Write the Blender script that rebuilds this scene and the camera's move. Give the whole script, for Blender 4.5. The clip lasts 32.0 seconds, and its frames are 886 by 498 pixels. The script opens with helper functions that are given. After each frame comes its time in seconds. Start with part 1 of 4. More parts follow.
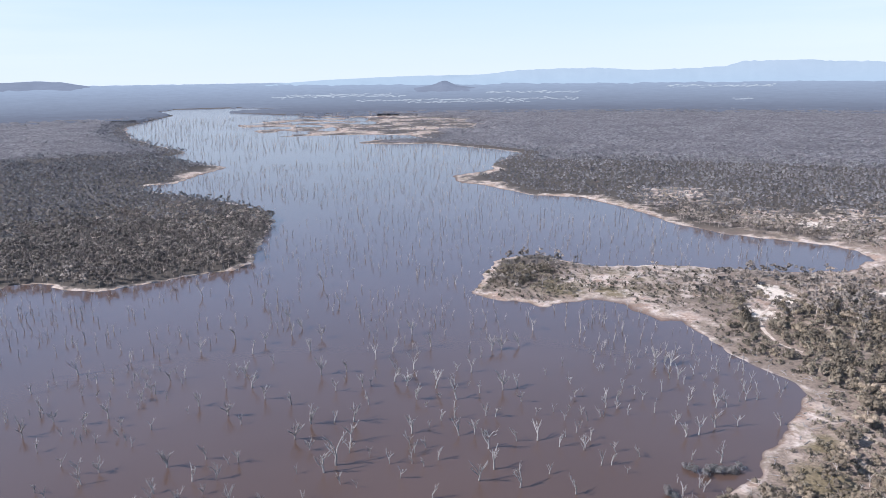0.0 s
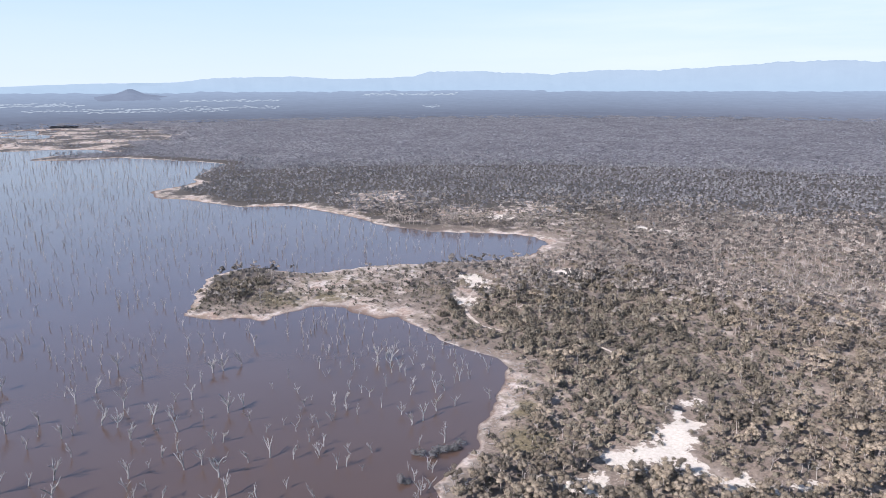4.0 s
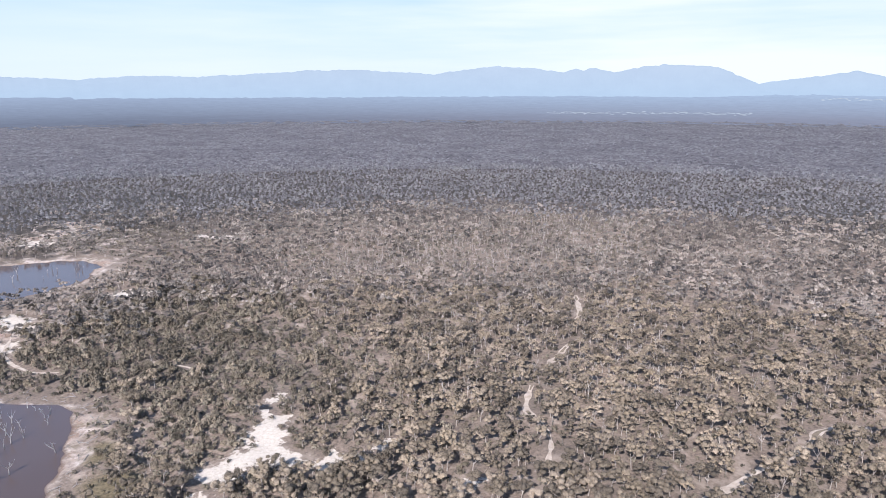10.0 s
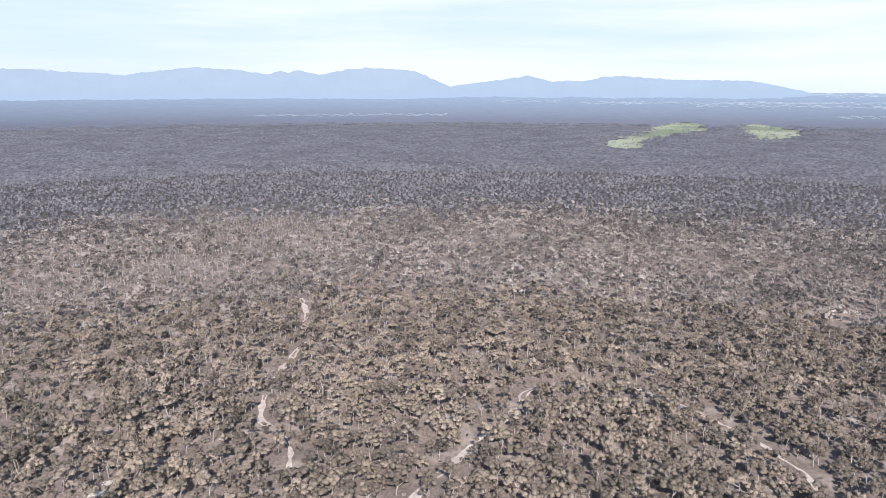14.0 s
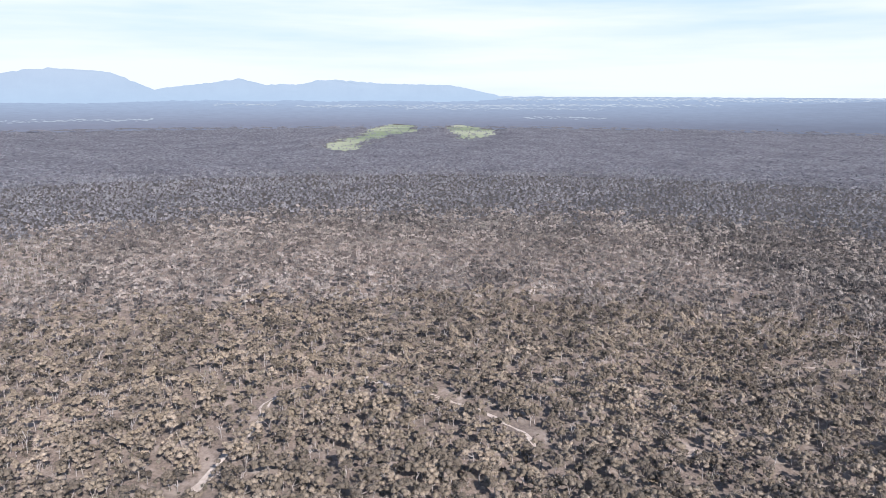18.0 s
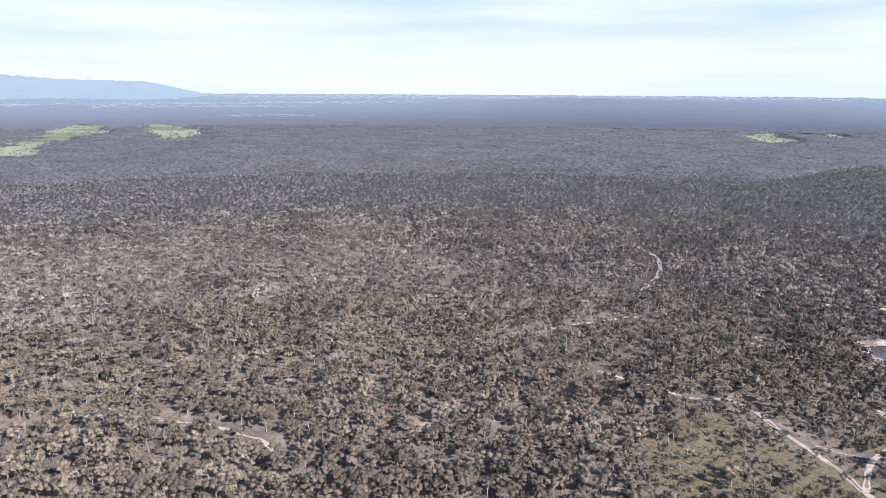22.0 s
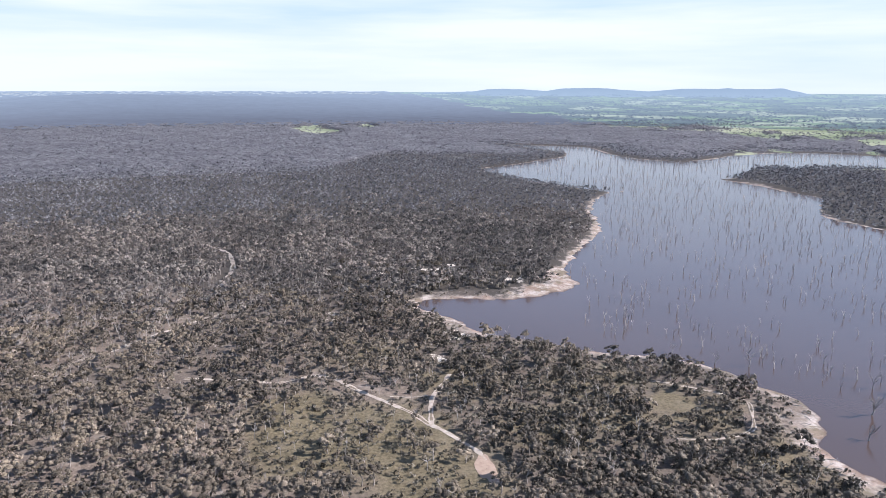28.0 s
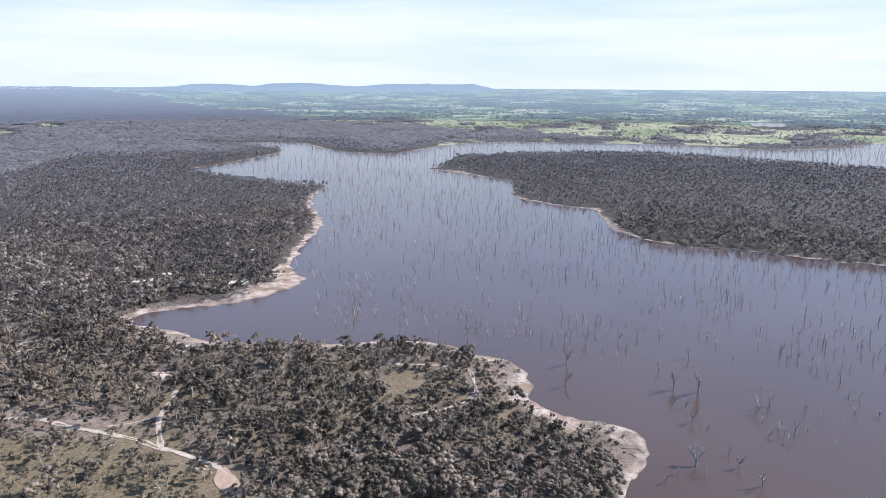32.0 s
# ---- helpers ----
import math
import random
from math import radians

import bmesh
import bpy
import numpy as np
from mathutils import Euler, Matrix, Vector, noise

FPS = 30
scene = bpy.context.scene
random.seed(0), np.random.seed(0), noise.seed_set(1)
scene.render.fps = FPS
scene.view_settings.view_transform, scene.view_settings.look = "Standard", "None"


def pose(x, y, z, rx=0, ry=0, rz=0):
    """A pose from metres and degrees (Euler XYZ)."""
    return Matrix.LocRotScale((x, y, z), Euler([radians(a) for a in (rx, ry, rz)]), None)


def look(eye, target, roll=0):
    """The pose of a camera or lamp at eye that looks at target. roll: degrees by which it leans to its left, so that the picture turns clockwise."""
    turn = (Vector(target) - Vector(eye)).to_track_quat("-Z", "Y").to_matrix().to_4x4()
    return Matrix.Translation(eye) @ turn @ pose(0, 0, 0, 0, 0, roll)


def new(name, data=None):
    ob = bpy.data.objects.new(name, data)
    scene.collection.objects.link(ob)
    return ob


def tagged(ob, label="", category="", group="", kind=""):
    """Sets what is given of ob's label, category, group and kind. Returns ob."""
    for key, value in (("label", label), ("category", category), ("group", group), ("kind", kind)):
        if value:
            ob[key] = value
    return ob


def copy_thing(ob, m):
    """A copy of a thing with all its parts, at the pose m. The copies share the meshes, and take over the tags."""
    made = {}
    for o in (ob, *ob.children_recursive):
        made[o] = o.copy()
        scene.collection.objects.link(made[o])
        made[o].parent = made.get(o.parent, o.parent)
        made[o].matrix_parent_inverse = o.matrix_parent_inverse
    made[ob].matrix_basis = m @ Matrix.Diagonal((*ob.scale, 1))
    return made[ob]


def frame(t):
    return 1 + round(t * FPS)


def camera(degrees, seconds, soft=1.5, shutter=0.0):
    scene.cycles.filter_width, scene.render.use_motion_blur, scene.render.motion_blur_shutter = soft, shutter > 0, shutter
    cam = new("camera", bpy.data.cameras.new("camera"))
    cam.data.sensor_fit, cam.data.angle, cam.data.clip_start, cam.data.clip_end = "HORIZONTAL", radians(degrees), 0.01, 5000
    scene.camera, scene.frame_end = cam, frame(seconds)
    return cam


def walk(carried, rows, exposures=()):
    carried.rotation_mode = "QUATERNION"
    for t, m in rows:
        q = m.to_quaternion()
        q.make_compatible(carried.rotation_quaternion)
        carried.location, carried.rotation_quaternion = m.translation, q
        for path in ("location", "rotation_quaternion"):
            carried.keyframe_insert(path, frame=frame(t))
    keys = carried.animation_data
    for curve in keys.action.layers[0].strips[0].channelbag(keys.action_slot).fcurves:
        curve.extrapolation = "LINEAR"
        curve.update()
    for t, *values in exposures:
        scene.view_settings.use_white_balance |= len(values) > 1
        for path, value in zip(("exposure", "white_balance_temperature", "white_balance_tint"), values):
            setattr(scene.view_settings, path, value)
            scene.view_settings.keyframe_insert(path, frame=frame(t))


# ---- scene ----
cam = camera(65.43, 32.0, soft=0.5)
EYE = 120.0
# seconds, yaw, pitch, roll: the camera hovers at one spot and turns to its right
ROWS = [
    (0.0, -0.03, -14.11, -0.80),
    (0.5, -2.83, -14.04, -0.75),
    (1.0, -5.76, -13.98, -0.70),
    (1.5, -8.73, -13.92, -0.66),
    (2.0, -11.71, -13.86, -0.62),
    (2.5, -14.76, -13.80, -0.56),
    (3.0, -17.92, -13.76, -0.50),
    (3.5, -21.12, -13.71, -0.46),
    (5.5, -32.44, -13.59, -0.32),
    (6.0, -35.47, -13.57, -0.30),
    (6.5, -38.54, -13.56, -0.24),
    (7.0, -41.60, -13.54, -0.17),
    (7.5, -44.60, -13.52, -0.11),
    (8.0, -47.55, -13.47, -0.08),
    (8.5, -50.56, -13.42, -0.09),
    (9.0, -53.70, -13.38, -0.12),
    (9.5, -56.90, -13.35, -0.15),
    (10.0, -60.11, -13.33, -0.17),
    (10.5, -63.25, -13.30, -0.17),
    (11.0, -66.28, -13.27, -0.17),
    (11.5, -69.22, -13.25, -0.17),
    (12.0, -72.08, -13.23, -0.17),
    (12.5, -74.91, -13.22, -0.16),
    (13.0, -77.77, -13.22, -0.12),
    (13.5, -80.67, -13.21, -0.05),
    (14.0, -83.57, -13.18, 0.02),
    (14.5, -86.43, -13.14, 0.08),
    (16.5, -97.88, -12.94, 0.31),
    (17.0, -100.74, -12.91, 0.29),
    (17.5, -103.57, -12.88, 0.24),
    (18.0, -106.40, -12.87, 0.19),
    (18.5, -109.27, -12.86, 0.17),
    (19.0, -112.18, -12.86, 0.19),
    (19.5, -115.11, -12.87, 0.22),
    (20.0, -118.07, -12.90, 0.24),
    (20.5, -121.04, -12.93, 0.26),
    (21.0, -123.99, -12.96, 0.28),
    (21.5, -126.91, -12.99, 0.31),
    (22.0, -129.88, -13.00, 0.33),
    (22.5, -132.97, -13.00, 0.34),
    (23.0, -136.08, -13.01, 0.36),
    (23.5, -139.16, -13.03, 0.36),
    (24.0, -142.17, -13.03, 0.31),
    (24.5, -145.09, -13.03, 0.25),
    (25.0, -147.98, -13.04, 0.19),
    (25.5, -150.87, -13.06, 0.13),
    (27.5, -162.51, -13.19, 0.16),
    (28.0, -165.36, -13.23, 0.15),
    (28.5, -168.35, -13.26, 0.14),
    (29.0, -171.53, -13.30, 0.16),
    (29.5, -174.72, -13.35, 0.18),
    (30.0, -177.71, -13.40, 0.23),
    (30.5, -180.50, -13.45, 0.28),
    (31.0, -183.24, -13.49, 0.30),
    (31.5, -185.94, -13.51, 0.31),
    (32.0, -188.60, -13.53, 0.32),
]
walk(cam, [(t, pose(0, 0, EYE, 90 + pitch, 0, yaw) @ pose(0, 0, 0, 0, 0, roll)) for t, yaw, pitch, roll in ROWS])

# ---- light ----
SUN_AZ, SUN_EL = 258.0, 35.0        # compass degrees clockwise from +y, degrees up
world = bpy.data.worlds.new("sky")
scene.world = world
world.use_nodes = True
wn, wl = world.node_tree.nodes, world.node_tree.links
wn.clear()
sky = wn.new("ShaderNodeTexSky")
sky.sky_type, sky.sun_disc = "NISHITA", False
sky.sun_elevation, sky.sun_rotation = radians(SUN_EL), radians(SUN_AZ)
sky.altitude, sky.air_density, sky.dust_density, sky.ozone_density = 200, 1.0, 0.3, 1.5
tc = wn.new("ShaderNodeTexCoord")
split = wn.new("ShaderNodeSeparateXYZ")
haze = wn.new("ShaderNodeValToRGB")
haze.color_ramp.elements[0].position, haze.color_ramp.elements[0].color = 0.0, (0.97, 0.97, 0.97, 1)
haze.color_ramp.elements[1].position, haze.color_ramp.elements[1].color = 0.7, (0.0, 0.0, 0.0, 1)
mid_stop = haze.color_ramp.elements.new(0.12)
mid_stop.color = (0.92, 0.92, 0.92, 1)
high_stop = haze.color_ramp.elements.new(0.4)
high_stop.color = (0.75, 0.75, 0.75, 1)
air = wn.new("ShaderNodeValToRGB")                        # pale air low in the sky, bluer higher up
air.color_ramp.elements[0].position, air.color_ramp.elements[0].color = 0.0, (0.465, 0.53, 0.575, 1)
air.color_ramp.elements[1].position, air.color_ramp.elements[1].color = 0.13, (0.345, 0.46, 0.57, 1)
blue_stop = air.color_ramp.elements.new(0.3)
blue_stop.color = (0.28, 0.46, 0.77, 1)
tenfold = wn.new("ShaderNodeVectorMath")
tenfold.operation = "SCALE"
tenfold.inputs["Scale"].default_value = 10.0
hmix = wn.new("ShaderNodeMix")
hmix.data_type = "RGBA"
wmap = wn.new("ShaderNodeMapping")
wmap.inputs["Scale"].default_value = (1.1, 1.1, 13.0)
cloud = wn.new("ShaderNodeTexNoise")
cloud.inputs["Scale"].default_value, cloud.inputs["Detail"].default_value, cloud.inputs["Roughness"].default_value = 1.6, 5, 0.55
cramp = wn.new("ShaderNodeMapRange")
cramp.inputs["From Min"].default_value, cramp.inputs["From Max"].default_value = 0.32, 0.62
cramp.inputs["To Max"].default_value = 1.0
thin = wn.new("ShaderNodeMath")
thin.operation = "MULTIPLY"
cmix = wn.new("ShaderNodeMix")
cmix.data_type = "RGBA"
cmix.inputs["B"].default_value = (5.6, 6.0, 6.15, 1)      # thin high cloud
bg = wn.new("ShaderNodeBackground")
bg.inputs["Strength"].default_value = 0.09
wout = wn.new("ShaderNodeOutputWorld")
wl.new(tc.outputs["Generated"], split.inputs["Vector"])
wl.new(split.outputs["Z"], haze.inputs["Fac"])
wl.new(haze.outputs["Color"], hmix.inputs["Factor"])
wl.new(sky.outputs["Color"], hmix.inputs["A"])
wl.new(split.outputs["Z"], air.inputs["Fac"])
wl.new(air.outputs["Color"], tenfold.inputs[0])
wl.new(tenfold.outputs["Vector"], hmix.inputs["B"])
wl.new(tc.outputs["Generated"], wmap.inputs["Vector"])
wl.new(wmap.outputs["Vector"], cloud.inputs["Vector"])
wl.new(cloud.outputs["Fac"], cramp.inputs["Value"])
wl.new(cramp.outputs["Result"], thin.inputs[0])
low_cloud = wn.new("ShaderNodeMapRange")
low_cloud.inputs["From Min"].default_value, low_cloud.inputs["From Max"].default_value = 0.1, 0.24
low_cloud.inputs["To Min"].default_value, low_cloud.inputs["To Max"].default_value = 1.0, 0.15
wl.new(split.outputs["Z"], low_cloud.inputs["Value"])
wl.new(low_cloud.outputs["Result"], thin.inputs[1])
clear = wn.new("ShaderNodeMapRange")                      # the north lies under clear sky
clear.inputs["From Min"].default_value, clear.inputs["From Max"].default_value = 0.98, 0.45
clear.inputs["To Min"].default_value, clear.inputs["To Max"].default_value = 0.08, 1.0
veil = wn.new("ShaderNodeMath")
veil.operation = "MULTIPLY"
wl.new(split.outputs["Y"], clear.inputs["Value"])
wl.new(clear.outputs["Result"], veil.inputs[0])
wl.new(thin.outputs["Value"], veil.inputs[1])
wl.new(veil.outputs["Value"], cmix.inputs["Factor"])
wl.new(hmix.outputs["Result"], cmix.inputs["A"])
wl.new(cmix.outputs["Result"], bg.inputs["Color"])
wl.new(bg.outputs["Background"], wout.inputs["Surface"])
sun = new("sun", bpy.data.lights.new("sun", "SUN"))
sun.data.energy, sun.data.angle, sun.data.color = 5.0, radians(0.6), (1.0, 0.965, 0.93)
sun_way = Vector((math.sin(radians(SUN_AZ)) * math.cos(radians(SUN_EL)), math.cos(radians(SUN_AZ)) * math.cos(radians(SUN_EL)), math.sin(radians(SUN_EL))))
sun.matrix_world = look(sun_way * 500, (0, 0, 0))
scene.view_settings.exposure = 0.95
scene.view_settings.use_white_balance = True
scene.view_settings.white_balance_temperature, scene.view_settings.white_balance_tint = 6060, 15.5


# ---- materials ----
class Nodes:
    """A small builder of node materials."""

    def __init__(self, name):
        self.mat = bpy.data.materials.new(name)
        self.mat.use_nodes = True
        self.tree = self.mat.node_tree
        self.out = self.tree.nodes["Material Output"]
        self.bsdf = self.tree.nodes["Principled BSDF"]
        self.bsdf.inputs["Roughness"].default_value = 0.9
        self.bsdf.inputs["Specular IOR Level"].default_value = 0.2

    def node(self, kind, **inputs):
        n = self.tree.nodes.new("ShaderNode" + kind)
        for key, value in inputs.items():
            key = key.replace("_", " ")
            if hasattr(value, "is_output"):
                self.tree.links.new(value, n.inputs[key])
            else:
                n.inputs[key].default_value = value
        return n

    def place(self):
        return self.node("NewGeometry").outputs["Position"]

    def noise(self, scale, detail=3, rough=0.55, where=None):
        n = self.node("TexNoise", Scale=scale, Detail=detail, Roughness=rough, Vector=where or self.place())
        return n.outputs["Fac"]

    def attr(self, name):
        n = self.node("Attribute")
        n.attribute_name = name
        return n.outputs["Fac"]

    def math(self, op, a, b=0.0, c=0.0):
        n = self.tree.nodes.new("ShaderNodeMath")
        n.operation = op
        for i, v in enumerate((a, b, c)):
            if hasattr(v, "is_output"):
                self.tree.links.new(v, n.inputs[i])
            else:
                n.inputs[i].default_value = v
        return n.outputs[0]

    def span(self, value, lo, hi, a=0.0, b=1.0):
        n = self.node("MapRange", Value=value, From_Min=lo, From_Max=hi, To_Min=a, To_Max=b)
        return n.outputs["Result"]

    def mix(self, fac, a, b):
        n = self.tree.nodes.new("ShaderNodeMix")
        n.data_type = "RGBA"
        for key, v in (("Factor", fac), ("A", a), ("B", b)):
            if hasattr(v, "is_output"):
                self.tree.links.new(v, n.inputs[key])
            else:
                n.inputs[key].default_value = v if key == "Factor" else (*v, 1)
        return n.outputs["Result"]

    def link(self, value, name):
        self.tree.links.new(value, self.bsdf.inputs[name])

    def bump(self, height, strength=0.5, distance=0.2):
        self.link(self.node("Bump", Height=height, Strength=strength, Distance=distance).outputs["Normal"], "Normal")


def leaf_material(name, dark, light, warm, grain_scale=1.6):
    """Dull eucalypt foliage: each spray of leaves has its own shade, each tree its own tint."""
    m = Nodes(name)
    isl = m.node("NewGeometry").outputs["Random Per Island"]
    tree = m.attr("tint")
    lit = m.math("ADD", m.math("MULTIPLY", isl, 0.24), m.span(tree, 0.0, 1.0, -0.16, 0.92))
    col = m.mix(m.span(lit, 0.0, 1.0), dark, light)
    hue = m.math("FRACT", m.math("MULTIPLY", tree, 17.0))
    col = m.mix(m.span(hue, 0.4, 1.0, 0, 0.55), col, m.mix(m.span(lit, 0.0, 1.0), dark, warm))
    big = m.noise(0.006, 3)
    col = m.mix(m.span(big, 0.45, 0.7, 0, 0.2), col, warm)
    col = m.mix(m.span(m.noise(0.017, 4, 0.6), 0.42, 0.68, 0, 0.4), col, dark)
    grain = m.noise(grain_scale, 3, 0.7)
    col = m.mix(m.span(grain, 0.35, 0.62, 0.45, 0.0), col, dark)
    m.link(col, "Base Color")
    m.bump(grain, 0.9, 0.5 / grain_scale)
    m.bsdf.inputs["Roughness"].default_value = 0.75
    m.bsdf.inputs["Specular IOR Level"].default_value = 0.35
    return m.mat


def bark_material(name, a, b, scale=1.5):
    m = Nodes(name)
    isl = m.node("NewGeometry").outputs["Random Per Island"]
    col = m.mix(m.noise(scale, 4), a, b)
    col = m.mix(m.span(isl, 0, 1, 0, 0.5), col, a)
    m.link(col, "Base Color")
    m.bump(m.noise(scale * 6, 3), 0.4, 0.05)
    return m.mat


def canopy_material(name, dark, light):
    """Closed treetops too far off to tell the leaves."""
    m = Nodes(name)
    col = m.mix(m.span(m.noise(0.15, 4, 0.75), 0.36, 0.62), dark, light)
    col = m.mix(m.span(m.noise(0.012, 4, 0.6), 0.42, 0.66, 0, 0.5), col, dark)
    m.link(col, "Base Color")
    m.bump(m.math("ADD", m.noise(0.16, 3, 0.7), m.noise(0.5, 2, 0.6)), 1.0, 2.2)
    m.bsdf.inputs["Specular IOR Level"].default_value = 0.1
    return m.mat


def ground_material():
    m = Nodes("bush_ground")
    fine, mid, wide = m.noise(0.9, 5, 0.65), m.noise(0.11, 4, 0.6), m.noise(0.018, 3)
    soil = m.mix(m.span(fine, 0.3, 0.7), (0.09, 0.068, 0.052), (0.28, 0.215, 0.168))
    soil = m.mix(m.span(mid, 0.53, 0.68, 0, 0.85), soil, (0.36, 0.292, 0.235))
    litter = m.mix(m.span(wide, 0.4, 0.65, 0, 0.6), soil, (0.105, 0.085, 0.07))
    grass = m.mix(m.span(fine, 0.3, 0.7), (0.075, 0.059, 0.034), (0.195, 0.155, 0.095))
    grass = m.mix(m.span(mid, 0.52, 0.7, 0, 0.5), grass, (0.19, 0.154, 0.108))
    # closed forest: darker litter, with shade between crowns put into its colour
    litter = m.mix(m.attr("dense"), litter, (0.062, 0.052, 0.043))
    g = m.math("ADD", m.attr("grass"), m.span(mid, 0.2, 0.8, -0.35, 0.35))
    col = m.mix(m.span(g, 0.3, 0.7), litter, grass)
    field = m.mix(m.span(m.noise(0.004, 2), 0.4, 0.6), (0.15, 0.178, 0.095), (0.27, 0.278, 0.175))
    col = m.mix(m.span(m.attr("field"), 0.4, 0.6), col, field)
    # the drawdown shore: dark wet edge, pink silt, then pale dry sand, ragged
    shore = m.math("ADD", m.attr("shore"), m.span(m.noise(0.09, 5, 0.7), 0.25, 0.75, -6, 6))
    shore = m.math("ADD", shore, m.span(m.noise(0.012, 2), 0.3, 0.7, -6, 7))
    pale = m.mix(m.span(fine, 0.3, 0.7), (0.23, 0.182, 0.15), (0.48, 0.39, 0.325))
    silt = m.mix(m.span(mid, 0.35, 0.65), (0.185, 0.128, 0.095), (0.31, 0.222, 0.168))
    bank = m.mix(m.span(shore, 2.6, 5.2), silt, pale)
    bank = m.mix(m.span(m.noise(0.05, 4, 0.7), 0.47, 0.6, 0, 0.8), bank, (0.135, 0.112, 0.07))
    bank = m.mix(m.span(m.noise(0.1, 5, 0.75, m.node("Mapping", Vector=m.place(), Location=(40.0, 9.0, 0.0)).outputs[0]), 0.47, 0.58, 0, 0.85), bank, (0.47, 0.4, 0.345))
    bank = m.mix(m.span(m.noise(0.45, 5, 0.75), 0.5, 0.66, 0, 0.65), bank, (0.12, 0.095, 0.075))
    col = m.mix(m.span(shore, 4.0, 8.0), bank, col)
    wet = m.span(m.attr("shore"), 0.0, 1.6)
    col = m.mix(wet, (0.11, 0.075, 0.058), col)
    sand = m.math("ADD", m.math("ADD", m.attr("sand"), 1.2), m.span(m.noise(0.17, 5, 0.75), 0.3, 0.7, -7.5, 4.2))
    sand = m.math("ADD", sand, m.span(m.noise(0.07, 3, 0.6), 0.3, 0.7, -3.5, 2.0))
    white = m.mix(m.span(fine, 0.3, 0.7), (0.4, 0.342, 0.28), (0.56, 0.49, 0.41))
    col = m.mix(m.span(sand, -0.4, 0.6), col, white)
    m.link(col, "Base Color")
    m.bump(m.math("ADD", fine, m.math("MULTIPLY", mid, 2.0)), 0.6, 0.35)
    return m.mat


def water_material():
    m = Nodes("lake_water")
    m.link(m.mix(m.span(m.noise(0.01, 3), 0.3, 0.7), (0.066, 0.042, 0.032), (0.078, 0.051, 0.04)), "Base Color")
    m.bsdf.inputs["Roughness"].default_value = 0.16
    m.bsdf.inputs["IOR"].default_value = 1.42
    m.bsdf.inputs["Specular IOR Level"].default_value = 0.5
    m.bump(m.math("ADD", m.noise(0.8, 3), m.math("MULTIPLY", m.noise(0.05, 2), 0.8)), 0.05, 0.3)
    return m.mat


def track_material(name, a, b):
    m = Nodes(name)
    m.link(m.mix(m.span(m.noise(0.5, 5, 0.65), 0.3, 0.7), a, b), "Base Color")
    m.bump(m.noise(2.0, 4), 0.5, 0.1)
    return m.mat


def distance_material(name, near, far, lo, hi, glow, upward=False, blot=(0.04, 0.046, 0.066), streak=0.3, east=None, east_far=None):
    """The farthest distance: haze is put into a glowing colour that shifts with range. upward: paler towards the foot.
    """
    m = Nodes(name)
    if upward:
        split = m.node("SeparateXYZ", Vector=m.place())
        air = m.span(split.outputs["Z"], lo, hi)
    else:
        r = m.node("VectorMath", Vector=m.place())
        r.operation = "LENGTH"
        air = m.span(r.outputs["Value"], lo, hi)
    if east:                        # haze brightness by direction, painted in: paler towards the east
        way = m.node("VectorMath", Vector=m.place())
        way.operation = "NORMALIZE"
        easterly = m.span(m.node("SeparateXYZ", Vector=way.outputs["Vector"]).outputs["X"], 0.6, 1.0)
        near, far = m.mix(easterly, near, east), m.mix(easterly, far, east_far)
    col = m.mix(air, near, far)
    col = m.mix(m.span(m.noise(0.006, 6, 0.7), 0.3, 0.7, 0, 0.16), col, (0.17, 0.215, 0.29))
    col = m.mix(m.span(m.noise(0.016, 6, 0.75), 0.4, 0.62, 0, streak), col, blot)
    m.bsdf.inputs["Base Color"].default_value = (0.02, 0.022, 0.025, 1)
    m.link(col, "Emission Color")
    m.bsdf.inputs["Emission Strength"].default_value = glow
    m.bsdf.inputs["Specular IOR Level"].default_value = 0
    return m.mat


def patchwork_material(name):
    """Far farmland that glows, haze mixed into its colour by range: a patchwork of paddocks, stubble and dark woodlots.
    """
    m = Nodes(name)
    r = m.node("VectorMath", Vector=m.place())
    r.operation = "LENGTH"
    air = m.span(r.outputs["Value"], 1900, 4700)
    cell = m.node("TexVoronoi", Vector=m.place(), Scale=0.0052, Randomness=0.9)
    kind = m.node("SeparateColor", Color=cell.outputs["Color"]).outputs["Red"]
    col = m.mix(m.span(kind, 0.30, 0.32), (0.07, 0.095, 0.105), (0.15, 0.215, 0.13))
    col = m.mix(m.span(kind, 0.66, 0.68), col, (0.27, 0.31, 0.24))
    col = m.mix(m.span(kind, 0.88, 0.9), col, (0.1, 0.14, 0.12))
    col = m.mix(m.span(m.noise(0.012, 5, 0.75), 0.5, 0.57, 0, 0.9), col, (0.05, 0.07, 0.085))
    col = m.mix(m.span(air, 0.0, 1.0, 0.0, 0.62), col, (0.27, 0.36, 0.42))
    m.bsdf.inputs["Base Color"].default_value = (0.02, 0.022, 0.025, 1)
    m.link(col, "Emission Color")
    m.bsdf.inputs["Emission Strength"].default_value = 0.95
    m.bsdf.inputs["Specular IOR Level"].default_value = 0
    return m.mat


